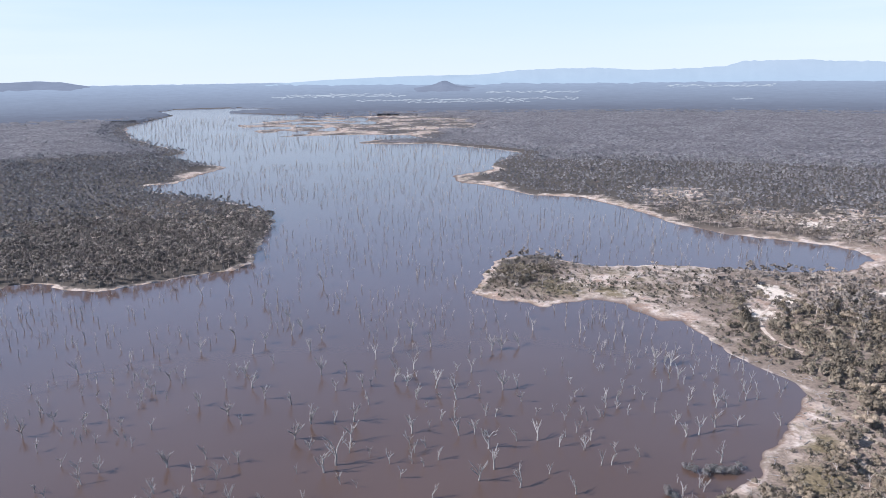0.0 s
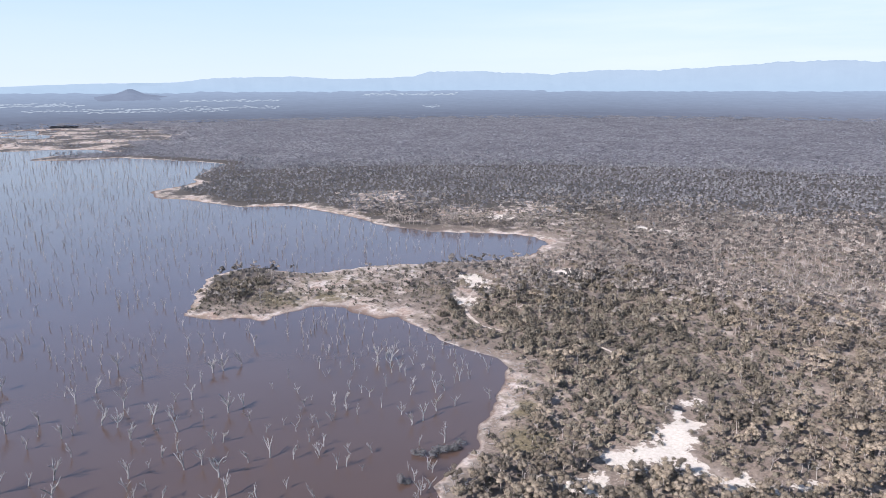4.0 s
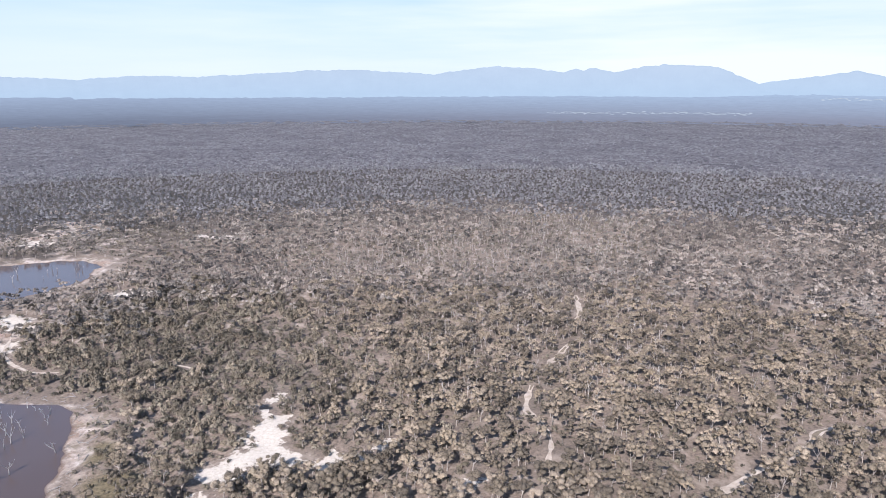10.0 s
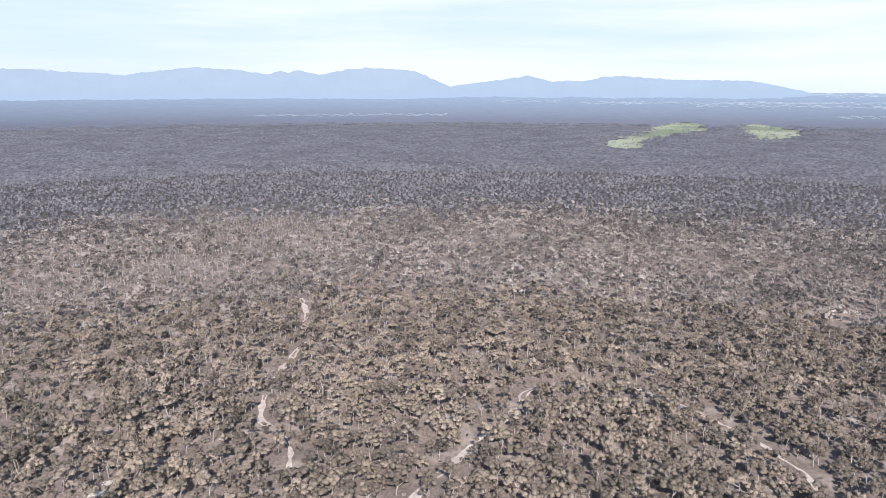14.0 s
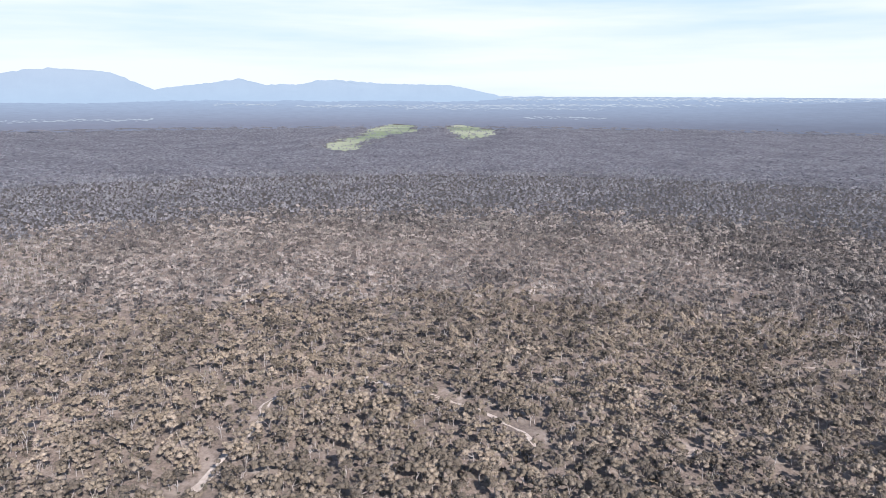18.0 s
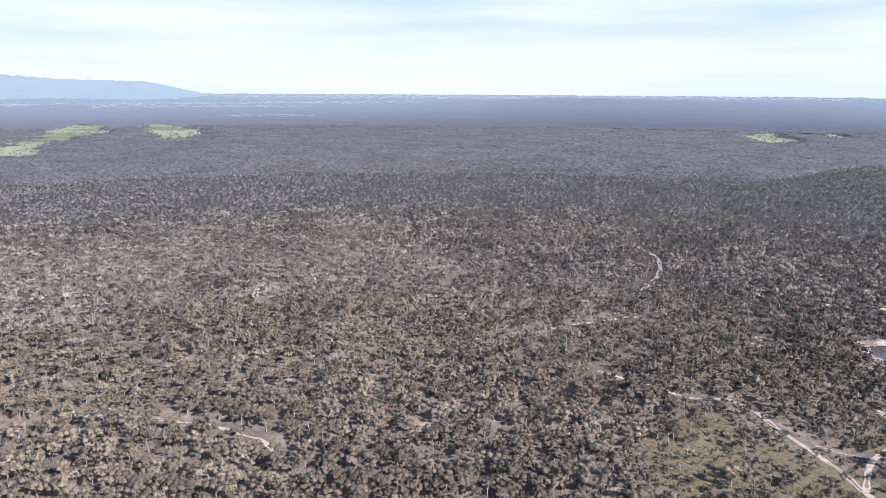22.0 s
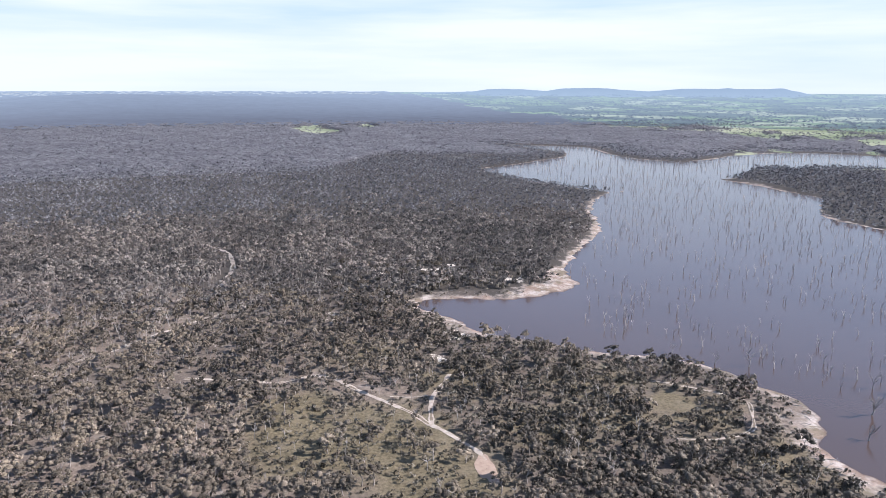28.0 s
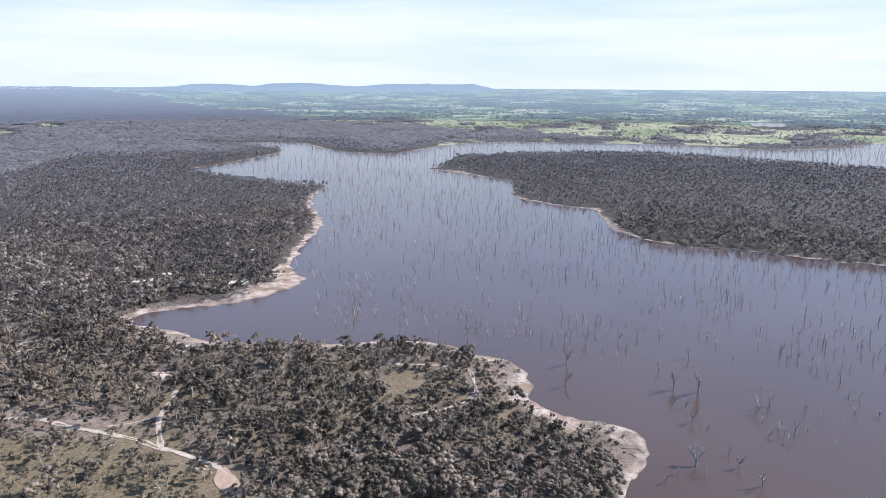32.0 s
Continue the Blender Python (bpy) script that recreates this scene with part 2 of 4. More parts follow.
LEAF_NEAR = leaf_material("eucalypt_leaves", (0.05, 0.04, 0.029), (0.325, 0.256, 0.186), (0.295, 0.226, 0.142))
# distance haze is mixed into the next three leaf colours, bluer each ring
LEAF_MID = leaf_material("woodland_leaves", (0.046, 0.04, 0.035), (0.35, 0.298, 0.25), (0.33, 0.25, 0.195), 0.9)
LEAF_MIST = leaf_material("hazed_outer_leaves", (0.06, 0.058, 0.06), (0.24, 0.226, 0.226), (0.225, 0.2, 0.19), 0.5)
LEAF_FAR = leaf_material("hazed_far_leaves", (0.085, 0.084, 0.091), (0.195, 0.188, 0.198), (0.19, 0.173, 0.175), 0.3)
LEAF_SHRUB = leaf_material("shrub_leaves", (0.044, 0.037, 0.026), (0.29, 0.238, 0.172), (0.265, 0.2, 0.132))
LEAF_GREY = leaf_material("grey_shrub_leaves", (0.09, 0.084, 0.08), (0.21, 0.2, 0.193), (0.17, 0.155, 0.145))
BARK = bark_material("pale_gum_bark", (0.19, 0.162, 0.14), (0.42, 0.37, 0.33))
SAPLING = bark_material("pale_sapling_bark", (0.24, 0.21, 0.185), (0.44, 0.4, 0.36))
DEAD_WOOD = bark_material("bleached_dead_wood", (0.15, 0.138, 0.13), (0.43, 0.4, 0.375))
GROUND = ground_material()
WATER = water_material()
TRACK = track_material("sandy_track", (0.29, 0.235, 0.185), (0.48, 0.405, 0.335))
MEDIAN = track_material("track_median", (0.12, 0.095, 0.065), (0.24, 0.19, 0.14))
CLAY = track_material("bare_clay", (0.27, 0.19, 0.138), (0.37, 0.275, 0.213))
# these far hills and the plain glow, with haze painted into their colours
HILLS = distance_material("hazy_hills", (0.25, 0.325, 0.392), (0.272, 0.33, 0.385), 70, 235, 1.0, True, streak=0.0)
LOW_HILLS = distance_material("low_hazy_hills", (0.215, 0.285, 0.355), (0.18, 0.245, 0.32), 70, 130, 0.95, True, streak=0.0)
DARK_HILLS = distance_material("hazed_wooded_hills", (0.13, 0.152, 0.198), (0.135, 0.162, 0.212), 10, 85, 0.95, True, streak=0.1)
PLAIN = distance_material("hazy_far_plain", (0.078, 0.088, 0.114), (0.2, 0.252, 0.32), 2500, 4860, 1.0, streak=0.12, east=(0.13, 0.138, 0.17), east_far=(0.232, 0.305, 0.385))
FIELDS_FAR = patchwork_material("hazy_far_fields")
# treetop colour is lifted and greyed to stand for the haze
CANOPY = canopy_material("hazed_far_treetops", (0.06, 0.058, 0.062), (0.185, 0.174, 0.178))
# groves and clearings glow too, their haze painted in by range
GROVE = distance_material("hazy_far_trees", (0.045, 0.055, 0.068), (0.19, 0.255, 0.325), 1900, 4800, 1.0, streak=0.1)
PALE_FAR = distance_material("glowing_pale_clearings", (0.3, 0.335, 0.36), (0.37, 0.425, 0.465), 2200, 4500, 0.92, streak=0.35)
LEAF_HEATH = leaf_material("heath_leaves", (0.042, 0.036, 0.025), (0.275, 0.235, 0.172), (0.25, 0.196, 0.13))

# ---- plan: metres, the camera stands over the origin ----
SHORE_NORTH = [
    (-780, 2950), (-598, 2698), (-785, 2551), (-565, 2378), (-357, 2132), (-456, 2050), (-547, 1862), (-443, 1633),
    (-340, 1462), (-239, 1483), (-145, 1492), (-59, 1446), (-34, 1388), (-132, 1358), (-157, 1293), (-82, 1258), (-21, 1268), (38, 1206), (84, 1159),
    (131, 1090), (90, 1012), (71, 961), (69, 907), (49, 877), (14, 851), (18, 794), (49, 765), (74, 726), (92, 699), (140, 680),
]
SHORE_BAY = [
    (166, 629), (181, 590), (186, 559), (197, 538), (218, 511), (247, 490), (268, 475), (282, 458), (280, 432), (249, 407), (220, 405), (192, 413),
    (173, 418), (151, 426), (122, 427), (100, 426), (81, 440), (68, 456), (49, 457), (36, 443), (26, 412), (18, 383), (16, 373), (27, 362),
    (45, 355), (54, 348),
]
SHORE_NEAR = [
    (66, 354), (82, 360), (93, 354), (101, 337), (108, 324), (118, 324), (122, 307), (125, 283), (131, 267), (137, 256), (140, 245), (133, 234),
    (121, 219), (115, 210), (106, 204), (102, 198), (96, 188), (88, 182), (74, 172), (62, 120), (38, 40), (-12, -60), (-58, -130),
]
SHORE_SOUTH = [
    (-81, -173), (-89, -181), (-99, -195), (-103, -206), (-100, -214), (-89, -220), (-80, -225), (-73, -233), (-72, -244), (-77, -259), (-75, -275),
    (-68, -284), (-58, -288), (-48, -302), (-32, -310), (-13, -311), (3, -309), (29, -315), (48, -320), (63, -319), (76, -334), (89, -342),
    (104, -350), (110, -360), (103, -368), (85, -375),
]
SHORE_POINT = [
    (64, -377), (47, -388), (29, -406), (21, -423), (29, -437), (34, -459), (28, -527), (14, -590), (17, -629), (29, -691), (29, -763), (17, -817),
    (-7, -847), (7, -825), (41, -849), (69, -863), (114, -901), (155, -941),
]
SHORE_CREEK = [
    (213, -1013), (186, -1058), (143, -1140), (100, -1247), (109, -1323), (172, -1389), (239, -1473), (193, -1470), (114, -1463), (67, -1445),
    (31, -1328), (-1, -1258), (-40, -1224), (-98, -1208), (-144, -1267), (-200, -1356), (-268, -1417), (-357, -1438), (-469, -1400), (-683, -1327),
    (-778, -1220), (-848, -1203), (-962, -1227), (-1067, -1281), (-1168, -1342), (-1700, -1300), (-1900, -400), (-1500, -200), (-1000, 350),
    (-600, 390),
]
SHORE_WEST = [
    (-266, 397), (-259, 402), (-243, 404), (-216, 386), (-197, 388), (-182, 399), (-161, 416), (-133, 430), (-128, 452), (-135, 487), (-143, 554),
    (-145, 585), (-169, 635), (-205, 674), (-272, 724), (-332, 764), (-350, 802), (-317, 814), (-311, 882), (-296, 963), (-351, 1001), (-444, 1099),
    (-429, 1177), (-537, 1310), (-641, 1456), (-734, 1630), (-826, 1845), (-875, 2158), (-906, 2407), (-1065, 2635), (-1077, 2890),
]
ISLAND = [
    (-121, -991), (-149, -955), (-185, -897), (-218, -844), (-188, -738), (-194, -699), (-219, -662), (-247, -642), (-234, -572), (-226, -549),
    (-233, -514), (-255, -481), (-291, -464), (-319, -438), (-348, -418), (-369, -407), (-600, -360), (-900, -500), (-920, -800), (-785, -895),
    (-728, -962), (-649, -1065), (-547, -1166), (-399, -1190), (-290, -1168), (-196, -1136), (-144, -1004),
]
SAND = [
    [(105, 160), (115, 155), (123, 155), (125, 159), (132, 163), (145, 164), (153, 163), (160, 175), (167, 172), (172, 185), (187, 183), (185, 176), (175, 174), (174, 164), (161, 156), (155, 148),
     (158, 139), (167, 129), (180, 121), (176, 117), (162, 124), (150, 130), (144, 143), (142, 151), (134, 150), (128, 150), (122, 149), (112, 144)],
    [(161, 89), (169, 87), (179, 82), (178, 79), (169, 83), (162, 85)],
    [(177, 383), (190, 376), (192, 358), (183, 337), (174, 344), (173, 364)],
    [(155, 340), (169, 334), (163, 318), (153, 318)],
    [(230, 364), (252, 363), (259, 344), (238, 343)],
    [(282, 538), (306, 545), (305, 522), (288, 518)],
    [(373, 454), (387, 434), (392, 402), (379, 406), (371, 433)],
    [(78, -277), (79, -287), (70, -285), (71, -276)],
    [(82, -316), (69, -318), (66, -311), (76, -307)],
    [(150, -329), (144, -332), (138, -317), (140, -308)],
    [(117, -250), (115, -254), (109, -249), (113, -246)],
    [(156, -405), (145, -415), (141, -407), (151, -399)],
    [(132, -425), (115, -433), (109, -424), (125, -417)],
    [(115, -439), (110, -449), (102, -443), (108, -433)],
    [(72, -421), (56, -426), (57, -416), (69, -413)],
    [(47, -594), (40, -629), (36, -608), (43, -584)],
    [(70, -492), (64, -511), (61, -495)],
]
DIRT_PAD = [(44, -206), (36, -202), (31, -192), (32, -186), (39, -187)]
CLEARING = [(-17, -268), (-28, -271), (-32, -265), (-29, -255), (-19, -251), (-16, -257)]
PADDOCKS = [
    [(1462, -150), (1656, -215), (1910, -330), (2172, -390), (2531, -560), (2392, -605), (1983, -500), (1878, -415), (1635, -300), (1438, -245), (1345, -195)],
    [(2311, -682), (2425, -780), (1986, -765), (1764, -660), (1620, -522), (1835, -560)],
    [(978, -1913), (940, -2029), (786, -1805), (706, -1592), (793, -1647)],
    [(825, -2016), (808, -2154), (709, -1875)],
    [(-659, -1593), (-846, -1884), (-1053, -2134), (-1035, -2010), (-903, -1760), (-711, -1519), (-600, -1447)],
    [(-770, -1585), (-873, -1559), (-943, -1484), (-972, -1372), (-911, -1291), (-813, -1326), (-731, -1421)],
    [(-505, -1764), (-625, -1779), (-675, -1669), (-598, -1545), (-476, -1589)],
    [(-325, -2341), (-546, -2369), (-488, -2041), (-330, -2021)],
    [(-1759, -2485), (-2263, -2625), (-2016, -2333), (-1636, -2247)],
]
POND = [(-1274, -2027), (-1366, -1992), (-1280, -1850), (-1194, -1764), (-1165, -1839)]
TRACKS = [
    (3.8, [(298, -446), (287, -440), (269, -426), (251, -401), (242, -383), (234, -362), (228, -338)]),
    (2.6, [(202, -306), (204, -301), (207, -297), (209, -289), (210, -282), (216, -266), (221, -251)]),
    (2.7, [(170, -229), (156, -232), (145, -235), (132, -235), (128, -239), (122, -246), (113, -249), (105, -243), (91, -235), (81, -230), (69, -224), (62, -218), (52, -212), (42, -205), (37, -199)]),
    (2.3, [(61, -218), (65, -231), (67, -240), (66, -250), (66, -265)]),
    (1.1, [(83, -236), (75, -238), (68, -241)]),
    (1.8, [(-17, -279), (-32, -277), (-48, -273), (-53, -269), (-52, -256), (-51, -246), (-45, -239), (-36, -234), (-23, -231)]),
    (3.6, [(366, 123), (351, 116), (337, 110), (321, 108)]),
    (3.2, [(299, 98), (289, 100), (276, 99), (269, 100), (257, 99)]),
    (2.6, [(240, 97), (231, 95), (219, 91), (214, 84), (207, 77), (200, 73), (188, 70)]),
    (3.6, [(176, 29), (183, 27), (194, 22), (207, 15), (224, 8), (239, -1), (254, -4), (263, -11), (267, -23)]),
    (3.0, [(270, -46), (262, -50), (255, -57), (244, -68), (232, -78), (219, -85), (205, -91), (190, -91)]),
    (1.6, [(234, -212), (222, -240), (213, -276)]),
    (2.2, [(175, 346), (163, 331), (155, 320), (151, 306), (150, 289), (156, 278)]),
    (2.4, [(183, 258), (185, 242), (187, 230), (190, 221)]),
]
LAKE = np.array(SHORE_NORTH + SHORE_BAY + SHORE_NEAR + SHORE_SOUTH + SHORE_POINT + SHORE_CREEK + SHORE_WEST, float)
ISLE = np.array(ISLAND, float)
rng = np.random.default_rng(7)


def inside(p, poly):
    poly = np.asarray(poly, float)
    out = np.zeros(len(p), bool)
    for (x0, y0), (x1, y1) in zip(poly, np.roll(poly, -1, 0)):
        if y0 == y1:
            continue
        cross = ((y0 > p[:, 1]) != (y1 > p[:, 1])) & (p[:, 0] < (x1 - x0) * (p[:, 1] - y0) / (y1 - y0) + x0)
        out ^= cross
    return out


def off(p, line, closed=True):
    """Distance from each point to a line."""
    line = np.asarray(line, float)
    best = np.full(len(p), 1e9)
    ends = np.roll(line, -1, 0) if closed else line[1:]
    for a, b in zip(line, ends):
        d = b - a
        k = np.clip(((p - a) @ d) / max(d @ d, 1e-9), 0, 1)
        best = np.minimum(best, np.hypot(*(p - a - k[:, None] * d).T))
    return best


def depth_in(p, poly):
    """Metres inside an outline; minus: outside."""
    d = off(p, poly)
    return np.where(inside(p, poly), d, -d)


WAVES = [(rng.uniform(0, 6.3), rng.uniform(0, 6.3), rng.uniform(0, 6.3)) for _ in range(24)]


def ripple(p, size, k=0):
    """Smooth noise of about -1 to 1 with features of the given size."""
    out = np.zeros(len(p))
    for i in range(6):
        a, b, c = WAVES[(i + 6 * k) % 24]
        f = 6.28 / size * (0.7 + 0.25 * i)
        out += np.sin(f * (math.cos(a) * p[:, 0] + math.sin(a) * p[:, 1]) + b + 1.7 * np.sin(0.6 * f * (math.cos(c) * p[:, 0] + math.sin(c) * p[:, 1]) + a))
    return out / 3.2


def shore_off(p):
    """Metres inland from the waterline; minus: out in the lake."""
    lake, isle = depth_in(p, LAKE), depth_in(p, ISLE)
    sd = np.where(lake > 0, np.where(isle > 0, isle, -np.minimum(lake, -isle)), -lake)
    r = np.hypot(*p.T)
    wet = np.hypot((p[:, 0] + 420) / 260, (p[:, 1] - 1950) / 480) < 1
    sd = np.where(wet, np.minimum(sd, 60 * (ripple(p, 240, 2) + 0.35 * ripple(p, 90, 1) + 0.2)), sd)
    return sd + np.clip(r / 250, 0.5, 3) * (1.2 * ripple(p, 22, 0) + 0.6 * ripple(p, 8, 1))


def rise(r):
    return 83 * np.clip((r - 3000) / 1900, 0, None) ** 1.5


def height(p, sd=None):
    sd = shore_off(p) if sd is None else sd
    r = np.hypot(*p.T)
    land = np.where(sd < 14, 0.075 * sd, 1.05 + 0.012 * np.clip(sd - 14, 0, 120))
    land = land + np.clip(sd / 30, 0, 1) * 0.35 * ripple(p, 45, 2)
    return np.where(sd < 0, np.maximum(0.08 * sd, -3), np.maximum(land, 0.02)) + rise(r)


def in_any(p, polys, margin=0.0):
    out = np.zeros(len(p), bool)
    for q in polys:
        out |= depth_in(p, q) > -margin
    return out


def wavering(p):
    """The points, shifted a little, to make straight outlines ragged."""
    return p + np.column_stack([22 * ripple(p, 110, 1) + 9 * ripple(p, 40, 2), 22 * ripple(p, 120, 3) + 9 * ripple(p, 45, 0)])


# ---- mesh helpers ----
def mesh_of(name, verts, tris, mats, slots=None, tint=None):
    """One mesh from arrays of corners and triangles."""
    me = bpy.data.meshes.new(name)
    verts, tris = np.asarray(verts, np.float32).reshape(-1, 3), np.asarray(tris, np.int32).reshape(-1, 3)
    me.vertices.add(len(verts))
    me.vertices.foreach_set("co", verts.ravel())
    me.loops.add(tris.size)
    me.loops.foreach_set("vertex_index", tris.ravel())
    me.polygons.add(len(tris))
    me.polygons.foreach_set("loop_start", np.arange(0, tris.size, 3, dtype=np.int32))
    for m in mats:
        me.materials.append(m)
    if slots is not None:
        me.polygons.foreach_set("material_index", np.asarray(slots, np.int32))
    if tint is not None:
        me.attributes.new("tint", "FLOAT", "POINT").data.foreach_set("value", np.asarray(tint, np.float32))
    me.update(calc_edges=True)
    return me


def sheet_of(name, p, z, rows, cols, mat, wrap=False):
    """A grid of quads."""
    v = np.column_stack([p, z])
    i = np.arange(rows * cols).reshape(rows, cols)
    if wrap:
        i = np.column_stack([i, i[:, :1]])
    a, b, c, d = i[:-1, :-1].ravel(), i[:-1, 1:].ravel(), i[1:, 1:].ravel(), i[1:, :-1].ravel()
    me = mesh_of(name, v, np.column_stack([a, d, c, a, c, b]).reshape(-1, 3), [mat])
    me.polygons.foreach_set("use_smooth", np.ones(len(me.polygons), bool))
    return me


def part(name, me, parent, label=""):
    ob = new(name, me)
    ob.parent = parent
    return tagged(ob, label)


def limb(a, b, r0, r1, sides=3, bend=0.0, steps=1):
    """Corners and triangles of a tapered limb from a to b."""
    a, b = np.array(a, float), np.array(b, float)
    d = b - a
    u = np.cross(d, [0.3, 0.9, 0.2])
    u /= np.linalg.norm(u)
    w = np.cross(d, u)
    w /= np.linalg.norm(w)
    rings = []
    for s in range(steps + 1):
        k = s / steps
        c = a + d * k + u * bend * math.sin(math.pi * k)
        r = r0 + (r1 - r0) * k
        rings += [c + r * (math.cos(6.283 * j / sides) * u + math.sin(6.283 * j / sides) * w) for j in range(sides)]
    tris = []
    for s in range(steps):
        for j in range(sides):
            p, q = s * sides + j, s * sides + (j + 1) % sides
            tris += [(p, q, q + sides), (p, q + sides, p + sides)]
    return np.array(rings), np.array(tris)


def joined(pieces):
    verts, tris, n = [], [], 0
    for v, t in pieces:
        verts.append(v)
        tris.append(np.asarray(t) + n)
        n += len(v)
    return np.concatenate(verts), np.concatenate(tris)


def sprays(lobes, count, size, g):
    """Sprays of leaves, as small bent triangles, over the outsides of lobes (x, y, z, radius, flatness)."""
    verts = []
    for i in range(count):
        x, y, z, r, flat = lobes[i % len(lobes)]
        n = g.normal(size=3)
        n[2] = abs(n[2]) * 0.9 + 0.1 if g.random() < 0.8 else n[2]
        n /= np.linalg.norm(n)
        c = np.array([x, y, z]) + n * r * g.uniform(0.6, 1.05) * np.array([1, 1, flat])
        m = n + g.normal(size=3) * 0.24
        m /= np.linalg.norm(m)
        u = np.cross(m, g.normal(size=3))
        u /= np.linalg.norm(u)
        w = np.cross(m, u)
        s = size * g.uniform(0.6, 1.35)
        a = g.uniform(0, 6.28)
        for j in range(3):
            b = a + j * 2.094 + g.uniform(-0.4, 0.4)
            verts.append(c + s * (math.cos(b) * u + math.sin(b) * w) - 0.15 * s * n)
    return np.array(verts), np.arange(3 * count).reshape(-1, 3)


def lump(c, r, flat, g, n=5, rings=2):
    """A ragged closed clump of foliage: a cap of n sides over one or two uneven rings."""
    c = np.asarray(c, float)
    verts = [c + (g.normal(0, 0.12) * r, g.normal(0, 0.12) * r, r * flat * g.uniform(0.85, 1.15))]
    turn = g.uniform(0, 6.28)
    for up, out in ((0.5, 0.8), (-0.35, 0.95))[2 - rings:]:
        for j in range(n):
            a, k = turn + 6.283 * (j + 0.5 * (up < 0)) / n + g.uniform(-0.2, 0.2), out * g.uniform(0.72, 1.22)
            verts.append(c + r * np.array([k * math.cos(a), k * math.sin(a), (up + g.uniform(-0.22, 0.22)) * flat]))
    tris = [(0, 1 + j, 1 + (j + 1) % n) for j in range(n)]
    for j in range(n * (rings - 1)):
        p, q = 1 + j, 1 + (j + 1) % n
        tris += [(p, p + n, q), (q, p + n, q + n)]
    return np.array(verts), np.array(tris)


def crown_lobes(g, wide, low, high, n):
    """Clumps of a spreading gum crown, as (x, y, z, radius, flatness)."""
    out = []
    for i in range(n):
        a = 6.283 * i / n + g.uniform(-0.5, 0.5)
        q = wide * (0.2 + 0.45 * g.random()) if i else 0.0
        z = high - (high - low) * (0.15 + 0.75 * g.random() * (q / wide + 0.3))
        out.append((q * math.cos(a), q * math.sin(a), z, wide * g.uniform(0.22, 0.38), g.uniform(0.55, 0.85)))
    return out


def scattered(name, kinds, pts, z, scale, mats, tints, label, category):
    """Many plants in one object of loose stuff. kinds: (corners, triangles, slots), all of one size."""
    n = len(pts)
    which = rng.integers(0, len(kinds), n)
    turn = rng.uniform(0, 6.283, n)
    V = np.stack([k[0] for k in kinds])[which]
    c, s = np.cos(turn)[:, None], np.sin(turn)[:, None]
    out = np.empty(V.shape, np.float32)
    out[..., 0] = (V[..., 0] * c - V[..., 1] * s) * scale[:, None] + pts[:, 0, None]
    out[..., 1] = (V[..., 0] * s + V[..., 1] * c) * scale[:, None] + pts[:, 1, None]
    out[..., 2] = V[..., 2] * (scale * rng.uniform(0.8, 1.2, n))[:, None] + z[:, None]
    nv = V.shape[1]
    T = np.stack([k[1] for k in kinds])[which] + (np.arange(n) * nv)[:, None, None]
    slots = np.stack([k[2] for k in kinds])[which].ravel()
    me = mesh_of(name, out.reshape(-1, 3), T.reshape(-1, 3), mats, slots, np.repeat(tints, nv))
    return tagged(new(name, me), label, category, "", "stuff")


def jittered(step, r0, r1, keep_az=True):
    """Jittered grid points in a ring, in the directions that the turning camera takes in."""
    n = int(r1 / step) + 1
    gx, gy = np.meshgrid(np.arange(-n, n + 1) * step, np.arange(-n, n + 1) * step)
    p = np.column_stack([gx.ravel(), gy.ravel()]) + rng.uniform(-0.48, 0.48, (gx.size, 2)) * step
    r = np.hypot(*p.T)
    az = np.degrees(np.arctan2(-p[:, 0], p[:, 1]))
    ok = (r > r0) & (r < r1)
    if keep_az:
        ok &= ~((az > 36) & (az < 136))
    return p[ok]


# ---- the ground, one sheet from under the camera to the horizon ----
az = np.radians(np.concatenate([np.arange(-226, 36, 0.78), np.arange(36, 134, 1.4)]))
rad = np.concatenate([np.linspace(2, 160, 40), np.exp(np.arange(math.log(163), math.log(1000), 0.0105)), np.exp(np.arange(math.log(1010), math.log(4870), 0.02))])
gp = np.column_stack([(-np.sin(az)[None, :] * rad[:, None]).ravel(), (np.cos(az)[None, :] * rad[:, None]).ravel()])
g_sd = shore_off(gp)
g_z = height(gp, g_sd)
ground_me = sheet_of("ground", gp, g_z, len(rad), len(az), GROUND, True)


def paint_mask(me, name, values):
    me.attributes.new(name, "FLOAT", "POINT").data.foreach_set("value", np.asarray(values, np.float32))


near_mask = np.hypot(*gp.T) < 800
sand_d = np.full(len(gp), -30.0)
for q in SAND:
    sand_d[near_mask] = np.maximum(sand_d[near_mask], depth_in(gp[near_mask], q))
BARE = [(150, 640, 190, 0), (50, 840, 130, 0), (-300, 900, 110, 0), (-60, 1330, 200, 1), (-400, 1500, 200, 2), (60, 350, 120, 0), (105, 215, 70, 2), (40, -420, 120, 1), (20, -640, 130, 2), (-72, -262, 34, 3), (-92, -212, 34, 3), (190, 415, 70, 1), (250, 405, 40, 2), (-85, -230, 70, 4), (-150, -930, 60, 2), (-238, -600, 50, 2), (-190, 395, 60, 4)]


def beach_bias(p):
    """Metres by which scrub comes closer to the water where the shore is not bare."""
    out = np.full(len(p), 7.0)
    for x, y, r, b in BARE:
        k = np.clip(1.4 - np.hypot(p[:, 0] - x, p[:, 1] - y) / r, 0, 1)
        out = np.minimum(out, 7.0 + (b - 7.0) * k)
    return out


